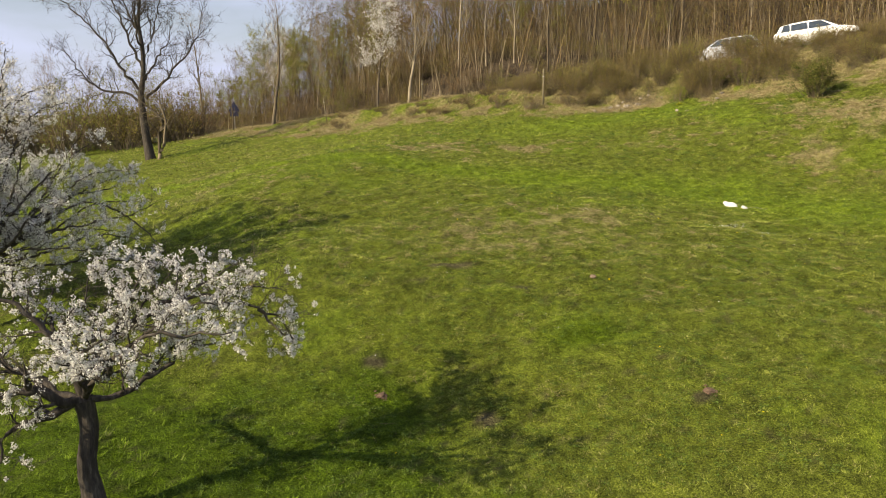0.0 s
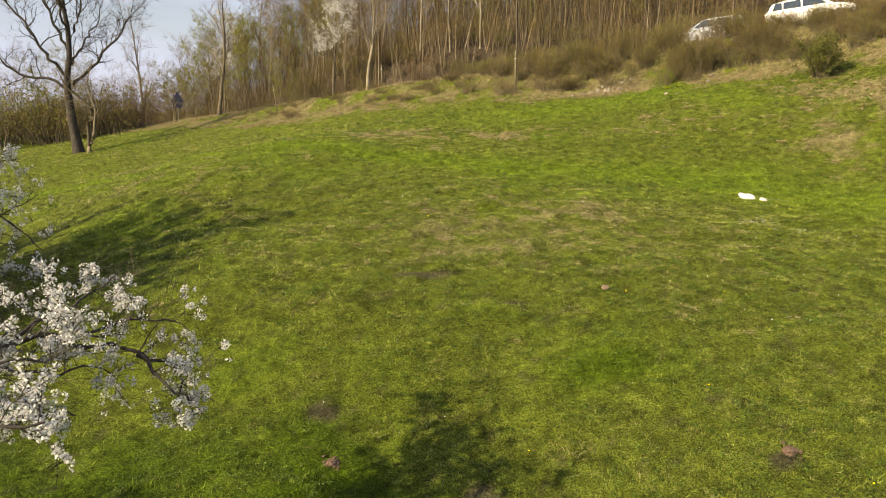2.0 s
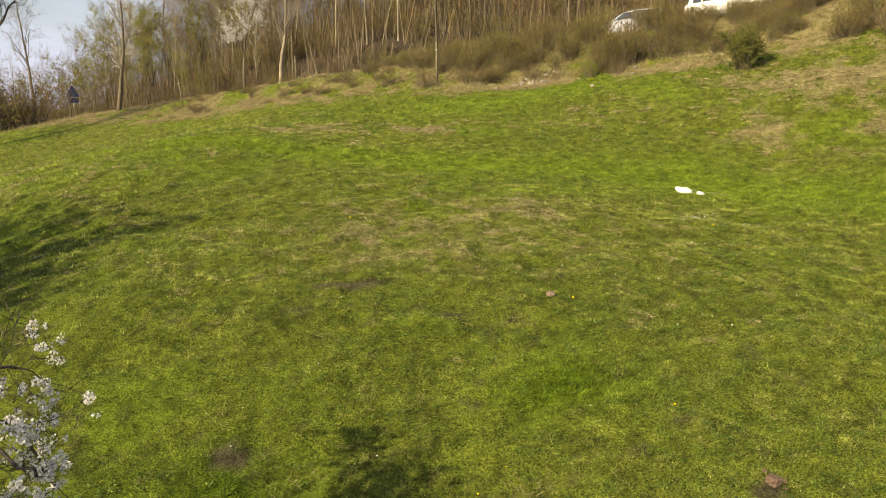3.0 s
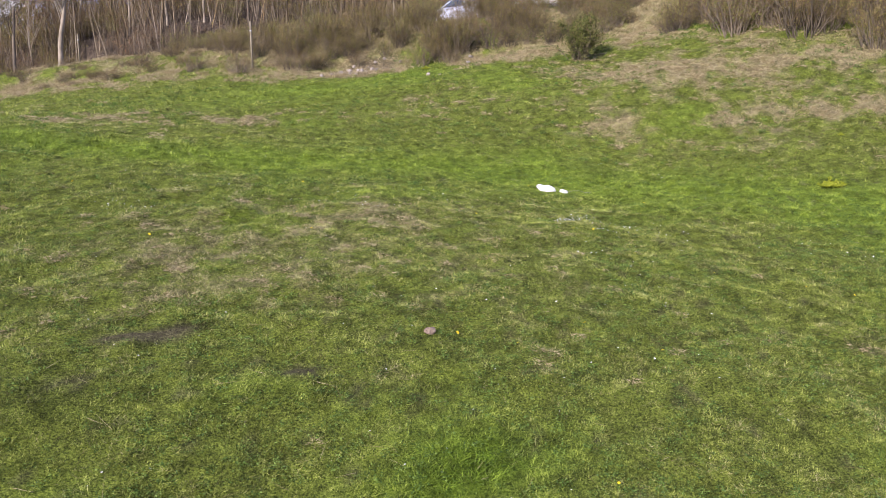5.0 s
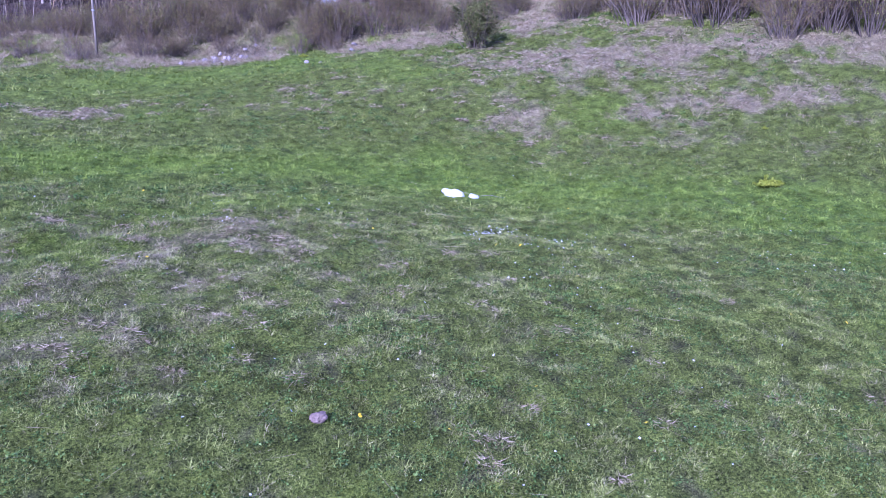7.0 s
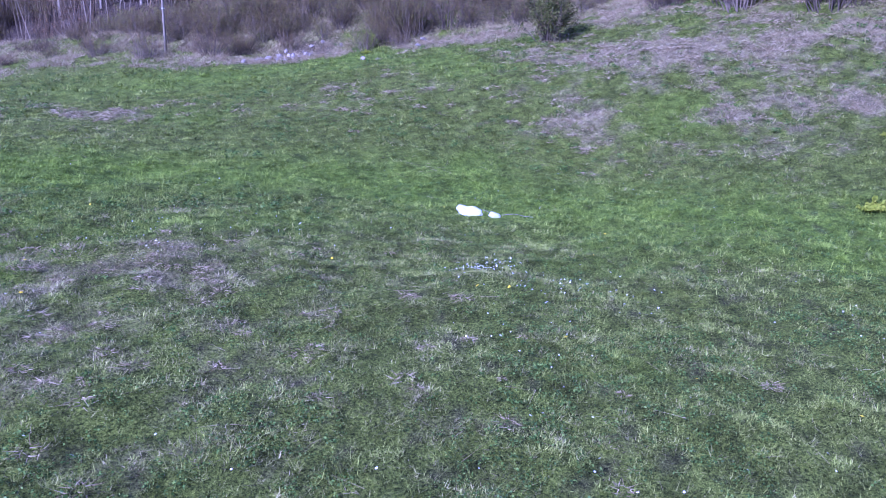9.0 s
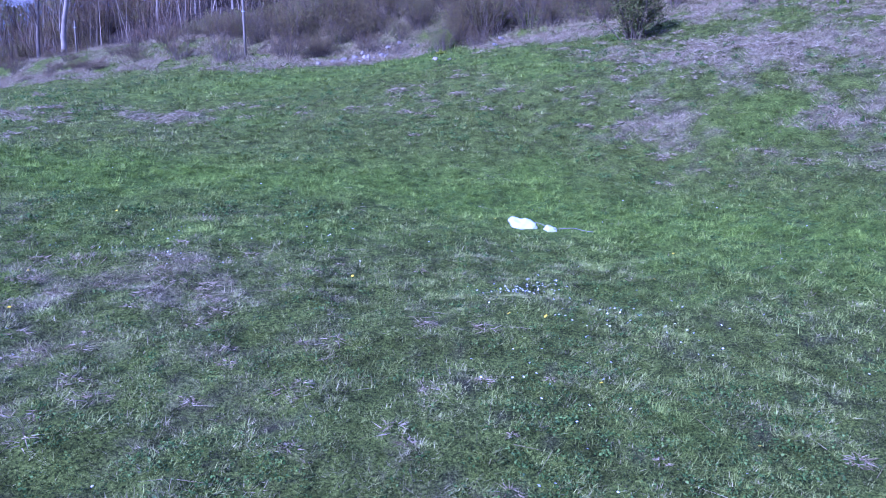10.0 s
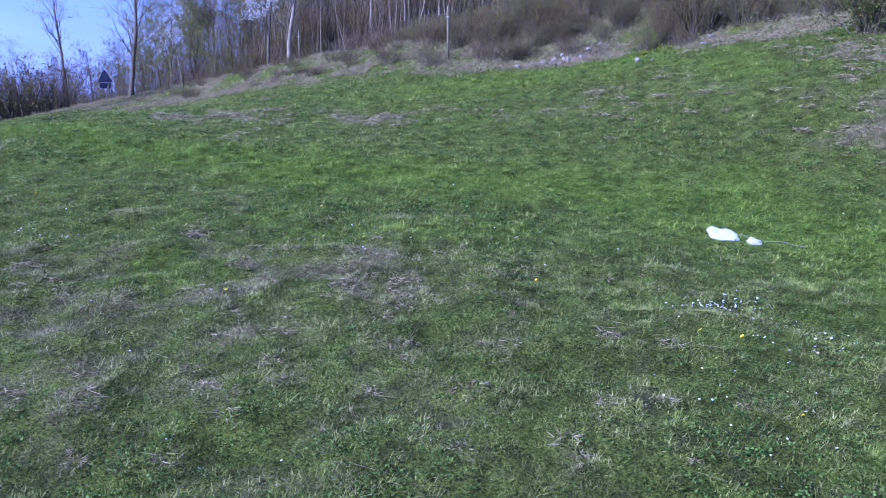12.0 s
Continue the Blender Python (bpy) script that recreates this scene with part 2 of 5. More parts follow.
RUBBER = simple("tyre_rubber", [(0.3, (0.012, 0.012, 0.012)), (0.7, (0.035, 0.035, 0.035))], 30, 0.85, 0.2, 0.3, 0.004)
ALLOY = simple("alloy_rim", [(0.3, (0.42, 0.42, 0.43)), (0.7, (0.58, 0.58, 0.6))], 8, 0.35, 0.5, 0.0, metal=0.8)
LAMP_GLASS = simple("lamp_glass", [(0.3, (0.5, 0.52, 0.55)), (0.7, (0.7, 0.72, 0.75))], 6, 0.12, 0.6, 0.0)
LAMP_RED = simple("tail_lamp", [(0.3, (0.3, 0.012, 0.012)), (0.7, (0.42, 0.02, 0.02))], 6, 0.2, 0.5, 0.0)
CAR_GLASS = simple("car_window_glass", [(0.3, (0.02, 0.03, 0.045)), (0.7, (0.05, 0.065, 0.085))], 3, 0.06, 0.7, 0.0)


# ---- the lie of the land ----
def smooth(a, b, v):
    t = np.clip((v - a) / (b - a), 0, 1)
    return t * t * (3 - 2 * t)


def value_noise(x, y, seed=0):
    """Smooth random field between 0 and 1, one cell a unit."""
    x, y = np.asarray(x, float), np.asarray(y, float)
    ix, iy = np.floor(x).astype(np.int64), np.floor(y).astype(np.int64)
    fx, fy = x - ix, y - iy
    fx, fy = fx * fx * (3 - 2 * fx), fy * fy * (3 - 2 * fy)

    def cell(a, b):
        h = (a * 374761393 + b * 668265263 + seed * 1442695041) & 0xFFFFFFFF
        h = ((h ^ (h >> 13)) * 1274126177) & 0xFFFFFFFF
        return ((h ^ (h >> 16)) & 0xFFFF) / 65535.0

    top = cell(ix, iy) * (1 - fx) + cell(ix + 1, iy) * fx
    low = cell(ix, iy + 1) * (1 - fx) + cell(ix + 1, iy + 1) * fx
    return top * (1 - fy) + low * fy


def fbm(x, y, scale, octaves=4, seed=0):
    total, amp, s = 0.0, 0.5, scale
    for k in range(octaves):
        total = total + amp * value_noise(np.asarray(x) * s + 17.3 * k, np.asarray(y) * s - 9.1 * k, seed + k)
        amp, s = amp * 0.5, s * 2.03
    return total / (1 - 0.5 ** octaves)


# control heights of the hillside on a twelve-metre lattice, west to east, each from south to north
HILL = np.array([
    [-9.5, -8.1, -6.9, -5.9, -4.8, -3.5, -2.2, -0.9, 0.4, 1.4],
    [-8.7, -7.2, -6.0, -4.9, -3.9, -2.6, -1.2, -0.4, 0.9, 1.4],
    [-7.8, -6.2, -5.0, -3.9, -3.2, -1.6, 0.1, 0.7, 1.2, 1.8],
    [-7.7, -5.3, -2.5, -3.8, -2.7, -0.4, 1.0, 2.8, 3.0, 4.0],
    [-9.5, -4.7, -2.0, -1.2, 4.3, 1.5, 2.8, 6.0, 7.5, 8.5],
    [-10.7, -6.4, -5.0, 1.3, 0.2, 3.9, 7.9, 9.4, 11.9, 14.1],
    [-11.3, -7.4, 2.4, -2.2, 3.9, 5.4, 6.2, 12.8, 16.0, 19.0],
    [-9.3, -5.2, -2.0, 4.8, 10.2, 7.0, 10.5, 15.2, 19.3, 23.1],
    [-7.8, -3.5, -0.2, 3.8, 7.2, 10.5, 14.1, 18.1, 22.5, 26.6],
    [-5.6, -3.0, -0.1, 3.6, 7.7, 11.9, 16.3, 21.1, 25.7, 30.0],
])
# gentle swells and hollows: x, y, reach, height
SWELLS = [(0.5, 14.1, 2.0, -0.56), (12.0, 37.1, 3.0, 0.35), (14.7, 27.4, 2.0, -0.39), (-5.4, 16.4, 2.0, -0.37), (-4.8, 19.9, 2.0, 0.37), (10.9, 43.7, 2.0, -0.25), (17.4, 30.6, 2.0, 0.3), (12.2, 29.8, 2.0, -0.26), (-1.6, 18.2, 2.0, 0.24), (-4.0, 13.0, 3.0, -0.28), (10.4, 25.9, 2.4, -0.32)]
# the road above the meadow: x, y, z
ROAD = np.array([(-150, 190, -4), (-60, 112, -0.5), (-35, 91, 1.2), (-22, 79.5, 2.2), (-12, 69.5, 3.2), (-5, 62.3, 4.15), (1.5, 57, 5.05), (9, 52, 5.8), (15, 48.6, 6.6), (22, 45.0, 7.45),
                 (35, 38.5, 9.2), (60, 25, 12.0), (150, -40, 15)], float)


def spline_line(pts, step=1.5):
    """A smooth line through a few points."""
    out = []
    p = np.vstack([2 * pts[0] - pts[1], pts, 2 * pts[-1] - pts[-2]])
    for i in range(1, len(p) - 2):
        n = max(2, int(np.linalg.norm(p[i + 1] - p[i]) / step))
        for k in range(n):
            t = k / n
            out.append(0.5 * (2 * p[i] + (p[i + 1] - p[i - 1]) * t + (2 * p[i - 1] - 5 * p[i] + 4 * p[i + 1] - p[i + 2]) * t * t + (3 * p[i] - p[i - 1] - 3 * p[i + 1] + p[i + 2]) * t ** 3))
    out.append(pts[-1])
    return np.array(out)


ROAD_LINE = spline_line(ROAD)


def road_exact(x, y):
    """Distance from the road's middle (minus: on the meadow's side) and the road's height there."""
    x, y = np.atleast_1d(np.asarray(x, float)), np.atleast_1d(np.asarray(y, float))
    best, side, high = np.full(x.shape, 1e9), np.zeros(x.shape), np.zeros(x.shape)
    for a, b in zip(ROAD_LINE[:-1], ROAD_LINE[1:]):
        d = b[:2] - a[:2]
        t = np.clip(((x - a[0]) * d[0] + (y - a[1]) * d[1]) / (d @ d), 0, 1)
        qx, qy = x - a[0] - t * d[0], y - a[1] - t * d[1]
        r = np.hypot(qx, qy)
        near = r < best
        best = np.where(near, r, best)
        side = np.where(near, np.sign(d[0] * qy - d[1] * qx), side)
        high = np.where(near, a[2] + t * (b[2] - a[2]), high)
    return best * side, high


GRID_X, GRID_Y = np.arange(-110.0, 111.0, 1.0), np.arange(-40.0, 161.0, 1.0)
_gx, _gy = np.meshgrid(GRID_X, GRID_Y, indexing="ij")
GRID_OFF, GRID_HIGH = (a.reshape(_gx.shape) for a in road_exact(_gx.ravel(), _gy.ravel()))


def road_offset(x, y):
    """The same, read from a one-metre grid."""
    x, y = np.atleast_1d(np.asarray(x, float)), np.atleast_1d(np.asarray(y, float))
    u, v = np.clip(x - GRID_X[0], 0, len(GRID_X) - 1.001), np.clip(y - GRID_Y[0], 0, len(GRID_Y) - 1.001)
    i, j = u.astype(int), v.astype(int)
    f, g = u - i, v - j

    def read(a):
        return (a[i, j] * (1 - f) + a[i + 1, j] * f) * (1 - g) + (a[i, j + 1] * (1 - f) + a[i + 1, j + 1] * f) * g

    return read(GRID_OFF), read(GRID_HIGH)


def natural(x, y):
    def weights(s, n):
        i = np.clip(np.floor(s).astype(int), 1, n - 3)
        f = np.clip(s - i, 0, 1)
        return i, np.stack([(1 - f) ** 3, 3 * f ** 3 - 6 * f ** 2 + 4, -3 * f ** 3 + 3 * f ** 2 + 3 * f + 1, f ** 3]) / 6

    i, wx = weights((x + 54) / 12, 10)
    j, wy = weights((y + 16) / 12, 10)
    z = 0
    for a in range(4):
        for b in range(4):
            z = z + wx[a] * wy[b] * HILL[i - 1 + a, j - 1 + b]
    for sx, sy, r, h in SWELLS:
        z = z + h * np.exp(-((x - sx) ** 2 + (y - sy) ** 2) / (2 * r * r))
    return z


def land(x, y):
    """Height of the ground."""
    shape = np.shape(x)
    x, y = np.atleast_1d(np.asarray(x, float)).ravel(), np.atleast_1d(np.asarray(y, float)).ravel()
    z = natural(x, y)
    z = z + 0.14 * (fbm(x, y, 0.45, 3, 5) - 0.5) + 0.24 * (fbm(x, y, 1.6, 3, 9) - 0.5)
    off, high = road_offset(x, y)
    z = z * (1 - smooth(6.5, 3.4, np.abs(off))) + (high - 0.02 * np.abs(off) + 0.1 * (fbm(x, y, 0.6, 2, 3) - 0.5) * (np.abs(off) > 2.4)) * smooth(6.5, 3.4, np.abs(off))
    # far hills beyond the wood
    far = np.hypot(x - 10, y - 40)
    z = z + smooth(120, 900, far) * 30 * (fbm(x, y, 0.002, 3, 21) - 0.35)
    return z.reshape(shape) if shape else float(z[0])


def slope_bands(x, y):
    """Two ragged drifts of dead grass across the eastern slope."""
    ragged = fbm(x, y, 1.3, 4, 33)
    drift = 0.9 * (fbm(x, y, 0.35, 2, 35) - 0.5)
    upper = np.interp(x, (15.5, 17, 18.1, 20.2, 23.4, 26, 34), (34.6, 33.0, 31.7, 30.7, 27.9, 25.2, 17))
    lower = np.interp(x, (12, 13.5, 15.4, 17, 18.6, 21.3, 22.2, 30), (31.2, 30.4, 29.4, 28.5, 27.0, 25.2, 24.2, 16))
    a = np.exp(-((y - upper + drift) / 1.6) ** 2) * smooth(15.8, 17.2, x)
    c = np.exp(-((y - lower + drift) / 1.15) ** 2) * smooth(12.6, 14.2, x)
    return 0.6 * np.maximum(a, 0.8 * c) * smooth(0.3, 0.64, ragged) + 0.27 * smooth(11, 18, x) * smooth(24, 30, y + 0.5 * x - 6) * smooth(0.38, 0.6, fbm(x, y, 1.7, 3, 39))


def dryness(x, y):
    """How dead and pale the turf is, 0 to 1."""
    x, y = np.asarray(x, float), np.asarray(y, float)
    d = 0.3 * fbm(x, y, 0.16, 4, 31) + 0.85 * fbm(x, y, 2.8, 4, 37) - 0.26

    def patch(cx, cy, rx, ry, amount, turn=0.0):
        c, s = math.cos(turn), math.sin(turn)
        u, v = (x - cx) * c + (y - cy) * s, -(x - cx) * s + (y - cy) * c
        return amount * np.exp(-(u / rx) ** 2 - (v / ry) ** 2)

    d = d + (patch(3.5, 24.1, 2.8, 1.6, 0.32, -0.7) + patch(1.0, 22.0, 2.4, 1.5, 0.22)) * smooth(0.3, 0.6, fbm(x, y, 1.6, 3, 117)) + slope_bands(x, y)
    d = d + patch(3, 35.6, 8.0, 1.3, 0.45, -0.05) * smooth(0.34, 0.6, fbm(x, y, 0.9, 3, 119)) + patch(-9, 31.5, 4.0, 1.5, 0.3, -0.3) + patch(-14, 43, 3.0, 1.0, 0.4) + patch(1.5, 20.5, 2.0, 1.5, 0.12) + patch(0.5, 21.5, 8.0, 4.5, 0.07) + patch(2.4, 23.0, 3.4, 2.2, 0.16) - 0.07 * smooth(22, 18, y) + 0.08 * smooth(5, 12, x) * smooth(27, 31, y + 0.35 * (x - 10)) * smooth(0.3, 0.6, fbm(x, y, 2.1, 3, 125))
    d = d + patch(10, 15, 6.0, 3.0, 0.06) - patch(-4.5, 12.5, 4.0, 2.5, 0.3) - patch(3.4, 16.2, 1.2, 0.5, 0.5) - patch(8, 39.5, 6.0, 2.5, 0.28, -0.3)
    off, _ = road_offset(x.ravel(), y.ravel())
    off = off.reshape(np.shape(x))
    d = d + 0.55 * smooth(-10.5, -7.0, off) * smooth(-2.2, -4.5, off) * smooth(0.3, 0.62, fbm(x, y, 0.4, 3, 53))
    return np.clip(d - 0.5 * lushness(x, y), 0, 1)


def lushness(x, y):
    """The fresh bright strip along the terrace, and richer spots."""
    x, y = np.asarray(x, float), np.asarray(y, float)
    line = np.interp(x, (-16, -6, -1, 3, 8, 11, 13.5, 16, 20), (41, 34.6, 30.4, 29.2, 28.7, 26.9, 24.9, 21.5, 16))
    wide = np.interp(x, (-6, 2, 9, 13), (1.3, 1.5, 2.0, 2.6))
    band = np.exp(-((y - line + 1.3 * (fbm(x, y, 0.3, 3, 41) - 0.5)) / wide) ** 2)
    spots = smooth(0.56, 0.72, fbm(x, y, 0.35, 3, 47)) * 0.55
    near_tree = np.exp(-((x + 4) / 4.5) ** 2 - ((y - 11.5) / 3) ** 2) * 0.55
    rich = np.exp(-((x - 3.4) / 1.3) ** 2 - ((y - 16.2) / 0.55) ** 2) + np.exp(-((x - 8) / 6) ** 2 - ((y - 40) / 2.2) ** 2) * 0.7
    off, _ = road_offset(np.ravel(x), np.ravel(y))
    return np.clip((1.0 * band + spots) * smooth(-5, -11, off.reshape(np.shape(x))) + near_tree + rich, 0, 1)


def deepness(x, y):
    """How far the turf turns deeper, darker green: round two fruit trees and one clump."""
    x, y = np.asarray(x, float), np.asarray(y, float)
    d = ((x + 4.8) / 6.2) ** 2 + ((y - 11.8) / 4.4) ** 2 + 1.6 * (fbm(x, y, 0.7, 3, 49) - 0.5)
    e = ((x + 10) / 6.5) ** 2 + ((y - 22) / 4.0) ** 2 + 1.6 * (fbm(x, y, 0.7, 3, 49) - 0.5)
    c = np.exp(-((x - 3.3) / 0.8) ** 2 - ((y - 16.25) / 0.4) ** 2)
    return np.maximum(np.maximum(0.9 * smooth(1.35, 0.35, d), 0.4 * smooth(1.35, 0.35, e)), 0.8 * c)


def bareness(x, y):
    """Trodden and scraped spots where the soil shows, and the soil scars under the hedge."""
    x, y = np.asarray(x, float), np.asarray(y, float)
    spots = 0.6 * smooth(0.7, 0.78, fbm(x, y, 4.4, 3, 111)) * smooth(30, 22, y)
    ragged = 0.7 * (fbm(x, y, 1.1, 3, 115) - 0.5)
    for cx, cy, rx, ry in ((0.2, 19.65, 0.75, 0.16), (1.9, 18.4, 0.25, 0.16), (0.83, 14.1, 0.3, 0.2), (5.1, 13.7, 0.22, 0.16), (-1.6, 15.8, 0.3, 0.2), (10.6, 43.6, 1.7, 0.75), (15.6, 42.0, 0.5, 0.3)):
        spots = np.maximum(spots, smooth(1.4, 0.6, ((x - cx) / rx) ** 2 + ((y - cy) / ry) ** 2 + ragged))
    return 0.8 * spots


def litter_amount(x, y):
    off, _ = road_offset(np.ravel(x), np.ravel(y))
    off = off.reshape(np.shape(x))
    return np.maximum(smooth(2.7, 4.4, off), bareness(x, y))


# ---- mesh tools ----
def mesh_of(name, verts, faces, mat, attrs=None, shade=False):
    me = bpy.data.meshes.new(name)
    verts = np.asarray(verts, np.float32)
    faces = np.asarray(faces, np.int32)
    n, k = faces.shape
    me.vertices.add(len(verts))
    me.vertices.foreach_set("co", verts.ravel())
    me.loops.add(n * k)
    me.loops.foreach_set("vertex_index", faces.ravel())
    me.polygons.add(n)
    me.polygons.foreach_set("loop_start", np.arange(0, n * k, k, dtype=np.int32))
    if shade:
        me.polygons.foreach_set("use_smooth", np.ones(n, bool))
    for key, values in (attrs or {}).items():
        a = me.attributes.new(key, "FLOAT", "POINT")
        a.data.foreach_set("value", np.asarray(values, np.float32))
    me.update(calc_edges=True)
    me.materials.append(mat)
    return me


def part(name, me, parent=None, label=""):
    ob = new(name, me)
    if parent is not None:
        ob.parent = parent
    if label:
        ob["label"] = label
    return ob


def massed(name, me, parent, label=""):
    """A part made of more small pieces than anyone could count."""
    return tagged(part(name, me, parent, label), kind="stuff")


def bm_part(name, bm, mat, parent, label="", shade=False):
    me = bpy.data.meshes.new(name)
    if shade:
        for f in bm.faces:
            f.smooth = True
    bm.to_mesh(me)
    bm.free()
    me.materials.append(mat)
    return part(name, me, parent, label)


def thing(name, at, label, category, group="", turn=0.0):
    ob = new(name)
    ob.matrix_basis = pose(*at, 0, 0, turn)
    return tagged(ob, label, category, group)


def tubes(lines, sides=6):
    """Tapered tubes along lines of (x, y, z, radius)."""
    V, Fc, base = [], [], 0
    ang = np.arange(sides) * 2 * np.pi / sides
    for ln in lines:
        ln = np.asarray(ln, float)
        p, r = ln[:, :3], ln[:, 3]
        d = np.gradient(p, axis=0)
        d /= np.linalg.norm(d, axis=1, keepdims=True) + 1e-9
        ref = np.where(np.abs(d[:, 2:3]) > 0.9, np.array([[1.0, 0, 0]]), np.array([[0, 0, 1.0]]))
        u = np.cross(d, ref)
        u /= np.linalg.norm(u, axis=1, keepdims=True) + 1e-9
        v = np.cross(d, u)
        ring = p[:, None, :] + r[:, None, None] * (np.cos(ang)[None, :, None] * u[:, None, :] + np.sin(ang)[None, :, None] * v[:, None, :])
        n = len(p)
        V.append(ring.reshape(-1, 3))
        i = np.arange(n - 1)[:, None] * sides + np.arange(sides)[None, :]
        j = np.arange(n - 1)[:, None] * sides + (np.arange(sides)[None, :] + 1) % sides
        Fc.append(np.stack([i, j, j + sides, i + sides], -1).reshape(-1, 4) + base)
        base += n * sides
    return np.vstack(V), np.vstack(Fc)


def slivers(start, end, width, rng):
    """Thin triangles from start to end points: twigs."""
    n = len(start)
    d = end - start
    side = np.cross(d, rng.normal(size=(n, 3)))
    side /= np.linalg.norm(side, axis=1, keepdims=True) + 1e-9
    w = np.asarray(width).reshape(-1, 1) / 2
    v = np.stack([start - side * w, start + side * w, end], 1).reshape(-1, 3)
    return v, np.arange(3 * n).reshape(-1, 3)


def flakes(centre, size, rng, flat=0.0):
    """Small four-cornered leaves or petals at the centres, each turned its own way."""
    n = len(centre)
    a = rng.normal(size=(n, 3))
    a[:, 2] *= 1 - flat
    a /= np.linalg.norm(a, axis=1, keepdims=True)
    b = np.cross(a, rng.normal(size=(n, 3)))
    b /= np.linalg.norm(b, axis=1, keepdims=True)
    s = np.asarray(size).reshape(-1, 1)
    v = np.stack([centre - a * s * 0.55, centre + b * s * 0.4, centre + a * s * 0.55, centre - b * s * 0.4], 1).reshape(-1, 3)
    return v, np.arange(4 * n).reshape(-1, 4)


def limb(rng, start, way, length, radius, pieces=6, wobble=0.18, lift=0.0, tip=0.25):
    """A crooked branch as points with radii."""
    way = np.array(way, float) / np.linalg.norm(way)
    p = np.array(start, float)
    out = [(*p, radius)]
    for k in range(pieces):
        way = way + rng.normal(size=3) * wobble + np.array([0, 0, lift])
        way /= np.linalg.norm(way)
        p = p + way * length / pieces
        out.append((*p, radius * (1 - (1 - tip) * (k + 1) / pieces)))
    return np.array(out)


def branch_out(rng, parent, count, length, radius_share, spread=0.9, lift=0.05, first=0.25, pieces=5, wobble=0.2):
    """Side branches along a parent branch."""
    out = []
    n = len(parent)
    for k in range(count):
        t = first + (1 - first) * (k + rng.random()) / count
        s = min(t * (n - 1), n - 1.001)
        i = int(s)
        q = parent[i] + (parent[i + 1] - parent[i]) * (s - i)
        axis = parent[i + 1][:3] - parent[i][:3]
        axis = axis / (np.linalg.norm(axis) + 1e-9)
        side = np.cross(axis, rng.normal(size=3))
        side /= np.linalg.norm(side) + 1e-9
        way = axis * (1 - spread * 0.5) + side * spread + np.array([0, 0, 0.15])
        ln = length * (0.6 + 0.6 * rng.random()) * (1.1 - 0.5 * t)
        out.append(limb(rng, q[:3], way, ln, max(q[3] * radius_share, 0.004), pieces, wobble, lift, 0.3))
    return out


def twigs_on(rng, branches, per, length, width, droop=0.0):
    S, E = [], []
    for br in branches:
        n = len(br)
        for k in range(per):
            s = (0.25 + 0.75 * rng.random()) * (n - 1.001)
            i = int(s)
            q = br[i] + (br[i + 1] - br[i]) * (s - i)
            axis = br[i + 1][:3] - br[i][:3]
            axis = axis / (np.linalg.norm(axis) + 1e-9)
            w = axis * 0.7 + rng.normal(size=3) * 0.55 + np.array([0, 0, 0.2 - droop])
            w /= np.linalg.norm(w)
            S.append(q[:3])
            E.append(q[:3] + w * length * (0.5 + 0.8 * rng.random()))
    S, E = np.array(S), np.array(E)
    v, f = slivers(S, E, np.full(len(S), width), rng)
    return S, E, v, f


def join(blocks):
    V, Fc, base = [], [], 0
    for v, f in blocks:
        V.append(v), Fc.append(f + base)
        base += len(v)
    return np.vstack(V), np.vstack(Fc)


# ---- ground ----
def graded(lo, hi, step, far):
    inner = list(np.arange(lo, hi + step / 2, step))
    out, d = [], step
    p = inner[-1]
    while p < far:
        d *= 1.08
        p += d
        out.append(p)
    low, d = [], step
    p = inner[0]
    while p > -far:
        d *= 1.08
        p -= d
        low.append(p)
    return np.array(low[::-1] + inner + out)


def build_ground():
    xs, ys = graded(-16, 26, 0.16, 3000), graded(8, 50, 0.16, 3000)
    X, Y = np.meshgrid(xs, ys, indexing="ij")
    x, y = X.ravel(), Y.ravel()
    z = land(x, y)
    nx, ny = len(xs), len(ys)
    i = (np.arange(nx - 1)[:, None] * ny + np.arange(ny - 1)[None, :]).ravel()
    f = np.stack([i, i + ny, i + ny + 1, i + 1], -1)
    me = mesh_of("ground", np.stack([x, y, z], -1), f, TURF, {"dry": dryness(x, y), "lush": lushness(x, y), "deep": deepness(x, y), "litter": litter_amount(x, y)}, True)
    ob = new("ground", me)
    tagged(ob, "sloping spring meadow turf, green with pale dead patches", "ground", kind="structure")
    # road
    p = ROAD_LINE
    d = np.gradient(p[:, :2], axis=0)
    d /= np.linalg.norm(d, axis=1, keepdims=True)
    nrm = np.stack([-d[:, 1], d[:, 0]], -1)
    cross = [(-2.7, 0.02), (-2.6, 0.07), (0, 0.12), (2.6, 0.07), (2.7, 0.02)]
    V = np.concatenate([np.column_stack([p[:, :2] + nrm * a, p[:, 2] + h - 0.02 * abs(a)]) for a, h in cross])
    n = len(p)
    F4 = np.vstack([np.stack([np.arange(n - 1) + k * n, np.arange(1, n) + k * n, np.arange(1, n) + (k + 1) * n, np.arange(n - 1) + (k + 1) * n], -1)[:, ::-1] for k in range(len(cross) - 1)])
    road = new("road", mesh_of("road", V, F4, ASPHALT, None, True))
    tagged(road, "narrow grey asphalt road climbing above the meadow", "road", kind="structure")


build_ground()


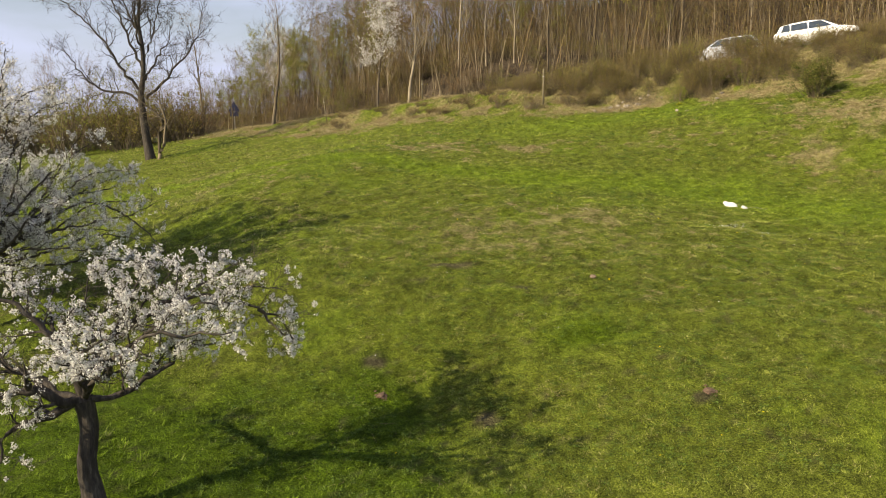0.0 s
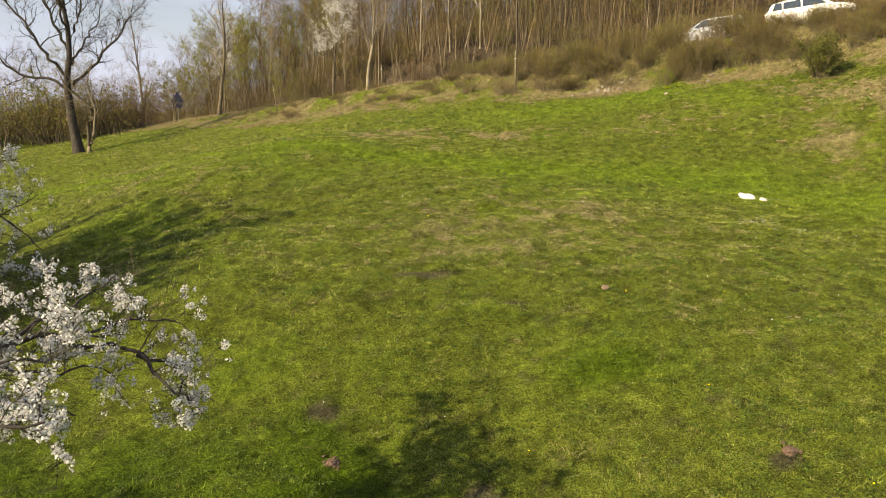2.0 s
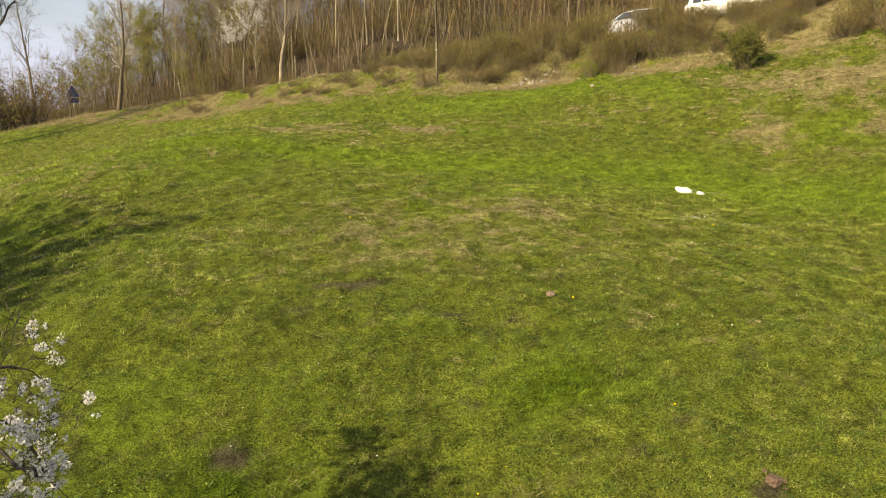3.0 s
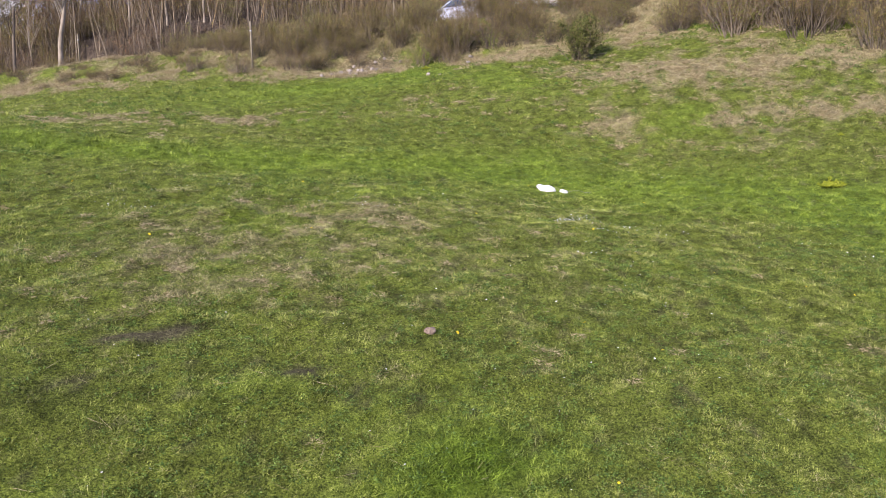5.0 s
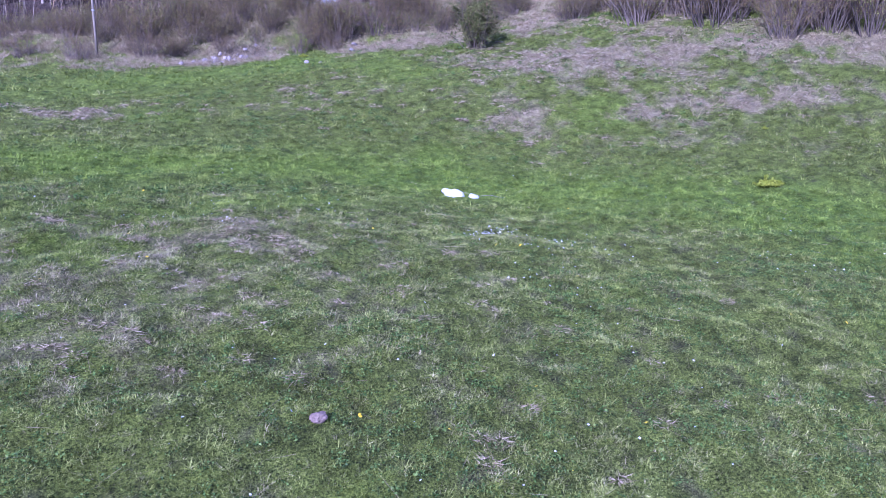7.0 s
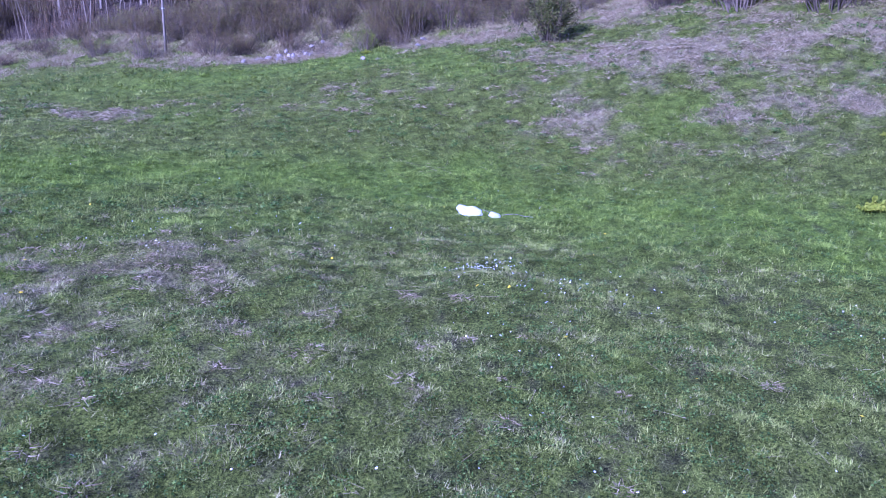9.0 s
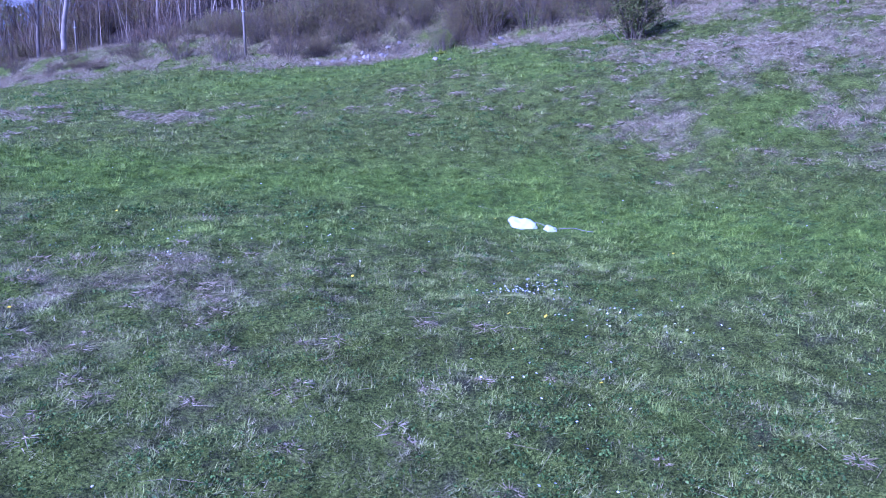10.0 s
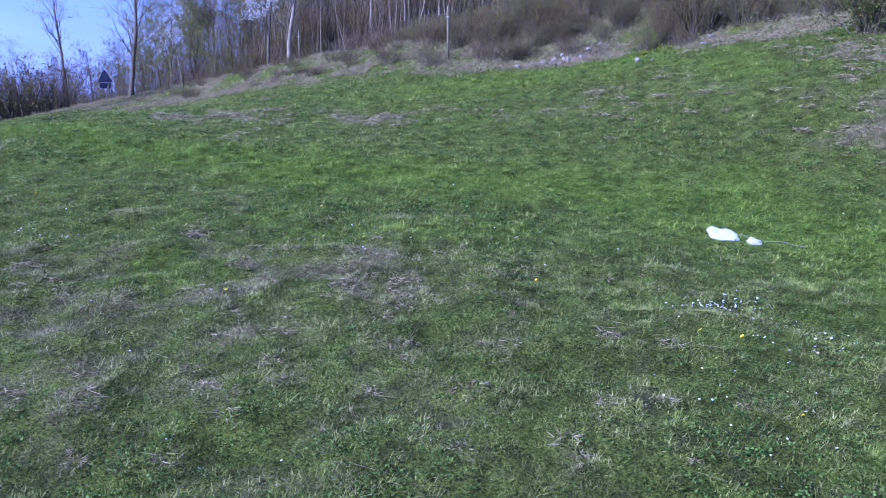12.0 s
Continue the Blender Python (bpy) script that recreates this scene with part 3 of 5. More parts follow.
# ---- grass ----
def tuft_field(name, rng, x, y, per, length, width, flat, label, reach=0.05):
    """Tufts of narrow blades; each tuft has its own tone and its own share of dead blades."""
    n = len(x)
    tone = np.clip(0.5 + 0.24 * rng.normal(size=n) + 1.1 * (fbm(x, y, 4.0, 2, 101) - 0.5) + 0.5 * (fbm(x, y, 1.1, 2, 103) - 0.5) + 0.14 * np.exp(-((x - 1) / 9) ** 2 - ((y - 23) / 5.5) ** 2), 0, 1)
    dry = np.clip(dryness(x, y) + 0.17 * rng.normal(size=n), 0, 1)
    lush, lit = lushness(x, y), litter_amount(x, y)
    size = length * (0.5 + rng.random(n)) * (1 + 0.35 * lush)
    z = land(x, y)
    k = n * per
    rep = lambda a: np.repeat(a, per)
    a = rng.random(k) * 2 * np.pi
    r = reach * np.sqrt(rng.random(k))
    h = rep(size) * (0.55 + 0.75 * rng.random(k))
    tilt = 0.45 + (flat - 0.45) * rng.random(k) ** 0.7
    base = np.stack([rep(x) + r * np.cos(a), rep(y) + r * np.sin(a), rep(z) - 0.012], -1)
    out = a + rng.normal(size=k) * 0.7
    tip = base + np.stack([np.cos(out) * h * np.sin(tilt), np.sin(out) * h * np.sin(tilt), h * np.cos(tilt)], -1)
    w = width * (0.6 + 0.8 * rng.random(k)) / 2
    side = np.stack([-np.sin(out), np.cos(out), 0.25 * rng.normal(size=k)], -1) * w[:, None]
    V = np.stack([base - side, base + side, tip], 1).reshape(-1, 3)
    bd = np.clip(rep(dry) + 0.16 * rng.normal(size=k), 0, 1)
    at = {"dry": np.repeat(bd, 3), "lush": np.repeat(rep(lush), 3), "deep": np.repeat(rep(deepness(x, y)), 3), "litter": np.repeat(rep(lit), 3), "tone": np.repeat(rep(tone), 3)}
    ob = new(name, mesh_of(name, V, np.arange(3 * k).reshape(-1, 3), BLADE, at))
    return tagged(ob, label, "grass", kind="stuff")


def scatter(rng, x0, x1, y0, y1, per, holes=(), clump=0.0):
    n = int((x1 - x0) * (y1 - y0) * per)
    x, y = x0 + (x1 - x0) * rng.random(n), y0 + (y1 - y0) * rng.random(n)
    keep = np.ones(n, bool)
    for hx0, hx1, hy0, hy1 in holes:
        keep &= ~((x > hx0) & (x < hx1) & (y > hy0) & (y < hy1))
    off, _ = road_offset(x, y)
    keep &= (off < -2.9) & (bareness(x, y) < 0.2 + 0.6 * rng.random(n))
    if clump:
        keep &= fbm(x, y, clump, 3, 83) + 0.25 * rng.normal(size=n) > 0.36
    return x[keep], y[keep]


def build_grass():
    rng = np.random.default_rng(3)
    close, core, ring = (-1.5, 11.5, 13.5, 24.5), (-4.5, 16.5, 11.5, 30.0), (-10.0, 22.0, 8.5, 38.0)
    x, y = scatter(rng, *close, 440, (), 3.0)
    tuft_field("short_grass", rng, x, y, 14, 0.038 + 0.045 * fbm(x, y, 1.9, 3, 61), 0.0075, 1.5, "short grazed spring grass mixed with dead stalks", 0.04)
    x, y = scatter(rng, *core, 190, [close], 2.4)
    tuft_field("turf_grass", rng, x, y, 11, 0.045 + 0.055 * fbm(x, y, 1.6, 3, 62), 0.012, 1.5, "close-cropped meadow turf of green and dead blades", 0.05)
    x, y = scatter(rng, *ring, 75, [core], 1.9)
    tuft_field("meadow_grass", rng, x, y, 11, 0.06 + 0.075 * fbm(x, y, 1.2, 3, 63), 0.017, 1.5, "meadow grass of mixed green and straw blades", 0.07)
    x, y = scatter(rng, -30, 34, 14, 80, 13, [ring], 1.1)
    tuft_field("rough_grass", rng, x, y, 12, 0.09 + 0.11 * fbm(x, y, 0.5, 3, 67), 0.028, 1.45, "rough hillside grass farther up the slope", 0.14)
    # fuller tussocks
    x, y = scatter(rng, -9, 21, 9, 36, 3.2, (), 1.2)
    tuft_field("grass_tussocks", rng, x, y, 34, 0.06 + 0.07 * fbm(x, y, 0.8, 3, 69), 0.008, 1.5, "fuller tussocks of green and straw grass", 0.1)
    # one rank dark green clump and a pale dead tussock
    x, y = rng.normal(3.3, 0.55, 150), rng.normal(16.25, 0.25, 150)
    tuft_field("rank_grass_clump", rng, x, y, 16, np.full(150, 0.085), 0.014, 1.4, "rank dark green clump of taller grass", 0.08)
    # broad-leaved herbs among the grass
    x, y = scatter(rng, -4.5, 16.5, 11.5, 28.0, 80)
    near = smooth(24.0, 18.0, y)
    keep = (fbm(x, y, 1.1, 3, 87) + 0.12 * rng.normal(size=len(x)) > 0.46) & (rng.random(len(x)) < 0.35 + 0.65 * near) & (dryness(x, y) < 0.5)
    x, y = x[keep], y[keep]
    k = 13
    a = rng.random(len(x) * k) * 2 * np.pi
    r = 0.07 * np.sqrt(rng.random(len(a)))
    px, py = np.repeat(x, k) + r * np.cos(a), np.repeat(y, k) + r * np.sin(a)
    size = np.repeat(0.012 + 0.014 * rng.random(len(x)), k) * (0.7 + 0.6 * rng.random(len(a)))
    c = np.stack([px, py, np.repeat(land(x, y), k) + 0.02 + 0.05 * rng.random(len(a))], -1)
    v, f = flakes(c, size, rng, 0.5)
    tagged(new("meadow_herbs", mesh_of("meadow_herbs", v, f, HERB)), "dark green broad-leaved herbs low among the grass", "herbs", kind="stuff")
    # dark weeds in clumps over the upper slope
    x, y = scatter(rng, -6, 24, 24, 44, 5.5)
    keep = (fbm(x, y, 0.5, 3, 121) + 0.1 * rng.normal(size=len(x)) > 0.56) & (lushness(x, y) < 0.5) & (y > 26)
    x, y = x[keep], y[keep]
    k = 26
    a = rng.random(len(x) * k) * 2 * np.pi
    r = np.repeat(0.06 + 0.14 * rng.random(len(x)), k) * np.sqrt(rng.random(len(a)))
    px, py = np.repeat(x, k) + r * np.cos(a), np.repeat(y, k) + r * np.sin(a)
    c = np.stack([px, py, np.repeat(land(x, y), k) + 0.02 + 0.1 * rng.random(len(a))], -1)
    v, f = flakes(c, 0.024 + 0.026 * rng.random(len(a)), rng, 0.4)
    tagged(new("slope_weeds", mesh_of("slope_weeds", v, f, HERB)), "dark green leafy weeds in clumps on the slope", "weeds", kind="stuff")
    # long dead stalks lying on the turf
    x, y = scatter(rng, *core, 3.5)
    n = len(x)
    a = rng.random(n) * 2 * np.pi
    ln = 0.12 + 0.3 * rng.random(n)
    x2, y2 = x + np.cos(a) * ln, y + np.sin(a) * ln
    s = np.stack([x, y, land(x, y) + 0.03], -1)
    e = np.stack([x2, y2, land(x2, y2) + 0.04 + 0.06 * rng.random(n)], -1)
    v, f = slivers(s, e, np.full(n, 0.0035), rng)
    tagged(new("fallen_stalks", mesh_of("fallen_stalks", v, f, STRAW)), "pale dead stalks lying on the short grass", "dead grass", kind="stuff")


build_grass()


# ---- dead grass on the bank and slope ----
def build_dead_grass():
    rng = np.random.default_rng(11)
    V, A = [], []
    x, y = rng.uniform(-26, 36, 140000), rng.uniform(17, 82, 140000)
    d = dryness(x, y)
    off, _ = road_offset(x, y)
    keep = (off < -2.9) & (d > 0.5 + 0.35 * rng.random(len(x)))
    x, y, off = x[keep], y[keep], off[keep]
    for hx, hy in ((0.82, 20.4), (3.6, 24.3), (5.0, 26.1), (-0.6, 15.4), (2.3, 14.6)):
        x, y, off = np.append(x, rng.normal(hx, 0.1, 9)), np.append(y, rng.normal(hy, 0.1, 9)), np.append(off, np.full(9, -9.4))
    bank = np.maximum(smooth(-11, -7, off), 0.65 * smooth(0.15, 0.5, slope_bands(x, y)))
    # shaggy clumps along the road bank
    kx, ky = rng.uniform(-24, 14, 2600), rng.uniform(42, 84, 2600)
    ko, _ = road_offset(kx, ky)
    near = (ko > -9.5) & (ko < -3.1) & (fbm(kx, ky, 0.5, 3, 57) > 0.42)
    kx, ky = np.repeat(kx[near], 10), np.repeat(ky[near], 10)
    kx, ky = kx + rng.normal(size=len(kx)) * 0.16, ky + rng.normal(size=len(kx)) * 0.16
    x, y, bank = np.append(x, kx), np.append(y, ky), np.append(bank, np.repeat(rng.uniform(0.7, 1.9, len(kx) // 10), 10))
    cx, cy = np.repeat(x, 18), np.repeat(y, 18)
    bank = np.repeat(bank, 18)
    r, a = 0.2 * np.sqrt(rng.random(len(cx))), rng.random(len(cx)) * 2 * np.pi
    px, py = cx + r * np.cos(a), cy + r * np.sin(a)
    s = np.stack([px, py, land(px, py) - 0.01], -1)
    h = (0.05 + 0.13 * bank) * (0.4 + 0.9 * rng.random(len(cx)))
    e = s + np.stack([np.cos(a) * h * rng.uniform(0.3, 1.4, len(cx)), np.sin(a) * h * rng.uniform(0.3, 1.4, len(cx)), h * rng.uniform(0.4, 1, len(cx))], -1)
    v, f = slivers(s, e, 0.006 + 0.006 * bank, rng)
    tagged(new("dead_grass", mesh_of("dead_grass", v, f, STRAW)), "bleached dead grass tussocks on the slope and bank", "dead grass", kind="stuff")


build_dead_grass()


def build_dead_tussocks():
    """Raised matted tufts of last year's grass, each a small mop."""
    rng = np.random.default_rng(13)
    x, y = scatter(rng, -8, 26, 16, 44, 9.0)
    keep = dryness(x, y) > 0.36 + 0.4 * rng.random(len(x))
    x, y = x[keep], y[keep]
    n, per = len(x), 42
    size = rng.uniform(0.06, 0.15, n) * (0.8 + 0.5 * smooth(24, 32, y))
    a = rng.random((n, per)) * 2 * np.pi
    r = size[:, None] * np.sqrt(rng.random((n, per)))
    px, py = (x[:, None] + r * np.cos(a)).ravel(), (y[:, None] + r * np.sin(a)).ravel()
    dome = (size[:, None] * 0.55 * (1 - (r / size[:, None]) ** 2)).ravel()
    s = np.stack([px, py, np.repeat(land(x, y), per) + dome], -1)
    lean = (a + rng.normal(size=a.shape) * 0.6).ravel()
    ln = np.repeat(size, per) * rng.uniform(0.5, 1.3, n * per)
    e = s + np.stack([np.cos(lean) * ln * 0.9, np.sin(lean) * ln * 0.9, ln * rng.uniform(-0.35, 0.45, n * per)], -1)
    v, f = slivers(s, e, np.full(n * per, 0.008) + 0.008 * np.repeat(smooth(22, 34, y), per), rng)
    tagged(new("dead_tussocks", mesh_of("dead_tussocks", v, f, STRAW)), "matted grey-beige tufts of last year's grass", "dead grass", kind="stuff")


build_dead_tussocks()


# ---- trees ----
def woodland_tree(name, rng, high, bark, bud, buds, label, category, crown_from=0.35, spread=0.55, blossom=None, group="", count=26, girth=1.0, forks=3):
    """A slim tree: tapered trunk, crown of branches, twigs and opening buds."""
    root = thing(name, (0, 0, 0), label, category, group)
    r0 = (0.05 + 0.0075 * high) * girth
    trunk = limb(rng, (0, 0, -0.3), (rng.normal() * 0.06, rng.normal() * 0.06, 1), high * 0.96 + 0.3, r0, 12, 0.06, 0.03, 0.12)
    trunk[0, 3] *= 1.35
    part("trunk", mesh_of("trunk", *tubes([trunk], 7), bark, None, True), root)
    main = branch_out(rng, trunk, count, high * 0.3, 0.42, spread, 0.06, crown_from, 4, 0.14)
    sub = []
    for br in main:
        sub += branch_out(rng, br, forks, high * 0.14, 0.5, 0.7, 0.05, 0.3, 3, 0.2)
    v, f = join([tubes(main, 3), tubes(sub, 3)])
    crown = massed("crown", mesh_of("crown", v, f, bark, None, True), root)
    S, E, v, f = twigs_on(rng, sub, 9, high * 0.085, 0.017)
    massed("twig_growth", mesh_of("twig_growth", v, f, TWIG), crown)
    if buds:
        k = rng.integers(0, len(E), buds)
        c = S[k] + (E[k] - S[k]) * rng.random((buds, 1)) + rng.normal(size=(buds, 3)) * 0.07
        v, f = flakes(c, 0.055 + 0.045 * rng.random(buds), rng)
        massed("blossom" if blossom else "foliage", mesh_of("foliage", v, f, blossom or bud), crown)
    return root


def bush(name, rng, high, wide, bud, leaves, label, category, group="", stems=20, leaf=0.05, twig=TWIG, bark=BARK_GREY):
    root = thing(name, (0, 0, 0), label, category, group)
    main = []
    for k in range(stems):
        a = rng.random() * 2 * np.pi
        o = rng.random() ** 0.6
        start = (math.cos(a) * o * wide * 0.22, math.sin(a) * o * wide * 0.22, -0.15)
        way = (math.cos(a) * o * wide * 0.55 / high, math.sin(a) * o * wide * 0.55 / high, 1)
        main.append(limb(rng, start, way, high * (0.65 + 0.4 * rng.random()), 0.008 + 0.006 * high, 5, 0.13, 0.0, 0.25))
    sub = []
    for br in main:
        sub += branch_out(rng, br, 3, high * 0.34, 0.55, 0.8, 0.04, 0.2, 3, 0.2)
    v, f = join([tubes(main, 4), tubes(sub, 3)])
    massed("framework", mesh_of("framework", v, f, bark, None, True), root)
    S, E, v, f = twigs_on(rng, sub, 9, high * 0.16, 0.011)
    tw = massed("twig_growth", mesh_of("twig_growth", v, f, twig), root)
    if leaves:
        k = rng.integers(0, len(E), leaves)
        c = S[k] + (E[k] - S[k]) * rng.random((leaves, 1)) + rng.normal(size=(leaves, 3)) * 0.03 * high
        c[:, 2] = np.maximum(c[:, 2], 0.05)
        v, f = flakes(c, leaf * (0.6 + 0.8 * rng.random(leaves)), rng)
        massed("foliage", mesh_of("foliage", v, f, bud), tw)
    return root


def plant(proto, x, y, turn, size, sink=0.0, squash=1.0):
    ob = copy_thing(proto, pose(x, y, land(x, y) - sink, 0, 0, turn))
    ob.scale = (size, size, size * squash)
    return ob


def blossom_tree(name, rng, base, fork, limbs, clusters, label, spur=0.55, low=-9.0, size=1.0, per=18, thin=1.0, dens=4.6, gnarl=0.022, stout=1.0, gaps=0.36):
    """An old fruit tree in flower: stout trunk, crooked limbs, spurs, clusters of blossom."""
    root = thing(name, base, label, "fruit tree")
    o = np.array(base)
    fork = np.array(fork) - o
    n = 8
    tr = np.array([(*(fork * k / n + np.array([0.03 * math.sin(k * 1.3), 0.03 * math.cos(k), 0]) * (k > 0)), 0.145 + 0.08 * (1 - k / n) ** 4) for k in range(n + 1)])
    tr[0, 2] -= 0.3
    tr[-1, 3] = 0.16
    part("trunk", mesh_of("trunk", *tubes([tr], 14), BARK_DARK, None, True), root, "dark cracked fruit-tree bark")
    main = []
    for pts, r, *free in limbs:
        pts = np.array(([] if free else [fork]) + [np.array(p) - o for p in pts])
        ln = spline_line(pts, 0.12)
        k = np.linspace(0, 1, len(ln))
        bend = rng.normal(size=ln.shape) * gnarl
        bend[1:-1] = 0.5 * bend[1:-1] + 0.25 * (bend[:-2] + bend[2:])
        ln = ln + (bend + rng.normal(size=ln.shape) * 0.015) * np.minimum(1, 5 * k)[:, None]
        main.append(np.column_stack([ln, r * 0.78 * stout * (1 - 0.8 * k) * (1 + 0.12 * rng.normal(size=len(k)))]))
    for ln in main:
        part("limb", mesh_of("limb", *tubes([ln], 9), BARK_DARK, None, True), root)
    second = []
    for ln in main:
        reach = np.linalg.norm(ln[-1, :3] - ln[0, :3])
        second += branch_out(rng, ln, max(6, int(reach * dens)), 0.75, 0.5, 0.9, 0.06, 0.2, 6, 0.22)
    third = []
    for br in second:
        third += branch_out(rng, br, 6, spur * 0.7, 0.55, 0.9, 0.03, 0.15, 4, 0.22)
    crown = massed("crown", mesh_of("crown", *join([tubes(second, 5), tubes(third, 3)]), BARK_DARK, None, True), root)
    S, E, v, f = twigs_on(rng, third + second, 4, 0.22, 0.008, 0.15)
    massed("twig_growth", mesh_of("twig_growth", v, f, TWIG_DARK), crown)
    outer = third
    C = []
    for _ in range(clusters):
        br = outer[rng.integers(len(outer))]
        s = rng.random() * (len(br) - 1.001)
        i = int(s)
        q = br[i] + (br[i + 1] - br[i]) * (s - i)
        C.append(q[:3] + rng.normal(size=3) * 0.022)
    C = np.array(C)
    keep = fbm(C[:, 0] + C[:, 2], C[:, 1] - 0.6 * C[:, 2] + 5, 2.3, 2, 71) > gaps
    C = C[keep & (C[:, 2] + o[2] > low) & (rng.random(len(C)) < 1 - 0.55 * thin * smooth(0.5, -1.5, C[:, 0]))]
    w = rng.normal(size=(len(C) * per, 3))
    w /= np.linalg.norm(w, axis=1, keepdims=True)
    c = np.repeat(C, per, 0) + w * np.repeat(rng.uniform(0.022, 0.046, len(C)), per)[:, None] * size
    v, f = flakes(c, (0.022 + 0.012 * rng.random(len(c))) * size, rng)
    massed("blossom", mesh_of("blossom", v, f, PETAL), crown, "dense white blossom with a faint pink cast")
    return root


def build_blossom_trees():
    rng = np.random.default_rng(23)
    # stout limbs from the fork
    limbs = [
        ([(-5.62, 11.1, -0.22), (-5.3, 11.3, 0.33), (-4.87, 11.8, 0.73), (-4.51, 12.3, 0.77), (-4.0, 12.7, 0.69), (-3.38, 12.8, 0.42), (-2.65, 12.4, -0.01)], 0.075),
        ([(-5.43, 11.1, -0.53), (-4.99, 11.3, -0.41), (-4.72, 11.5, -0.25), (-4.52, 11.6, -0.14), (-4.47, 11.7, 0.01), (-4.22, 12.0, 0.01), (-3.95, 12.25, -0.1)], 0.075),
        ([(-5.83, 11.0, -0.18), (-5.92, 10.9, 0.3), (-6.11, 10.8, 0.66), (-6.37, 10.7, 0.95), (-6.95, 10.6, 1.29)], 0.115),
        ([(-6.01, 10.8, -0.51), (-6.23, 10.6, -0.21), (-6.68, 10.4, -0.28), (-7.37, 10.3, -0.19)], 0.12),
        ([(-6.19, 11.2, -0.56), (-6.8, 11.5, -0.36), (-7.52, 11.8, -0.19), (-8.62, 12.2, 0.09)], 0.11),
        ([(-6.2, 10.7, -0.71), (-6.44, 10.5, -0.69), (-6.6, 10.3, -0.83), (-6.77, 10.2, -1.32)], 0.09)]
    # thinner shoots and boughs of the crown
    limbs += [
        ([(-5.58, 11.1, 0.05), (-5.55, 11.1, 0.79), (-5.49, 11.1, 1.61)], 0.04),
        ([(-5.59, 11.2, -0.08), (-5.12, 11.2, 0.67), (-4.69, 11.1, 1.42), (-4.53, 11.0, 1.69)], 0.045),
        ([(-5.63, 11.1, -0.05), (-5.48, 11.4, 0.71), (-5.15, 11.6, 1.17)], 0.05),
        ([(-4.56, 12.3, 0.75), (-4.25, 12.9, 1.01), (-3.68, 13.5, 1.22)], 0.035, True),
        ([(-4.9, 11.8, 0.72), (-4.45, 12.2, 0.47), (-3.89, 12.6, 0.35), (-3.69, 12.9, 0.05)], 0.035, True),
        ([(-4.05, 12.7, 0.68), (-3.47, 13.0, 0.77), (-2.82, 13.3, 0.59)], 0.03, True),
        ([(-3.38, 12.8, 0.42), (-2.96, 12.9, 0.16), (-2.56, 12.6, -0.34)], 0.025, True),
        ([(-5.94, 10.9, 0.3), (-6.17, 11.1, 0.79), (-6.14, 11.3, 1.29)], 0.05, True),
        ([(-5.3, 11.3, 0.33), (-4.39, 11.2, 1.31), (-4.11, 11.0, 1.62)], 0.035, True),
        ([(-5.45, 10.7, -0.2), (-4.9, 10.3, 0.3), (-4.2, 9.9, 0.75), (-3.5, 9.7, 0.95), (-2.9, 9.7, 0.9)], 0.07),
        ([(-4.9, 10.3, 0.3), (-4.4, 10.5, 0.7), (-3.8, 10.7, 1.0), (-3.2, 10.9, 1.0)], 0.04, True),
        ([(-5.5, 10.6, -0.2), (-5.2, 9.9, 0.4), (-4.7, 9.3, 0.9), (-4.2, 8.9, 1.1)], 0.06)]
    blossom_tree("blossoming_fruit_tree", rng, (-5.77, 10.97, land(-5.77, 10.97)), (-5.72, 11.0, -0.54), limbs, 5600,
                 "old fruit tree with dark trunk and dense white blossom", gnarl=0.05, dens=5.0, per=15, gaps=0.46)
    rng = np.random.default_rng(29)
    tx, ty = -13.4, 20.3
    tz = land(tx, ty)
    limbs = []
    for k in range(15):
        a = k * 2.399 + 0.3
        up = 1.9 + 3.0 * ((k * 0.37) % 1)
        reach = 4.9 - 0.55 * up + 0.6 * rng.random()
        d = np.array([math.cos(a), math.sin(a), 0])
        f0 = np.array([tx, ty, tz + 1.9])
        limbs.append(([tuple(f0 + d * reach * 0.3 + (0, 0, up * 0.5)), tuple(f0 + d * reach * 0.65 + (0, 0, up * 0.95)), tuple(f0 + d * reach + (0, 0, up * 1.0 + 0.2))], 0.1))
    # tall limbs added outside the view, to lengthen the tree's cast shadow
    for k in range(9):
        a = k * 2.399 + 1.0
        r = 0.5 + 1.7 * ((k * 0.61) % 1)
        d = np.array([math.cos(a), math.sin(a), 0])
        f0 = np.array([tx - 2.6, ty + 0.2, tz])
        top = 8.6 + 2.8 * ((k * 0.43) % 1) - 0.5 * r
        limbs.append(([tuple(f0 + d * r * 0.3 + (0, 0, 3.2)), tuple(f0 + d * r * 0.8 + (0, 0, 0.72 * top)), tuple(f0 + d * r * 1.2 + (0, 0, top))], 0.09))
    limbs.append(([(-11.6, 20.6, tz + 3.0), (-10.3, 20.9, tz + 3.6), (-9.0, 20.9, tz + 3.0), (-8.3, 20.8, tz + 2.4)], 0.1))
    limbs.append(([(-11.7, 20.3, tz + 2.7), (-10.2, 20.4, tz + 3.0), (-8.9, 20.5, tz + 3.3), (-8.1, 20.5, tz + 3.7)], 0.09))
    limbs.append(([(-11.7, 20.9, tz + 3.2), (-10.4, 21.5, tz + 4.0), (-9.2, 21.9, tz + 4.4)], 0.08))
    limbs.append(([(-11.9, 19.7, tz + 2.4), (-10.6, 19.4, tz + 2.5), (-9.3, 19.4, tz + 2.5)], 0.08))
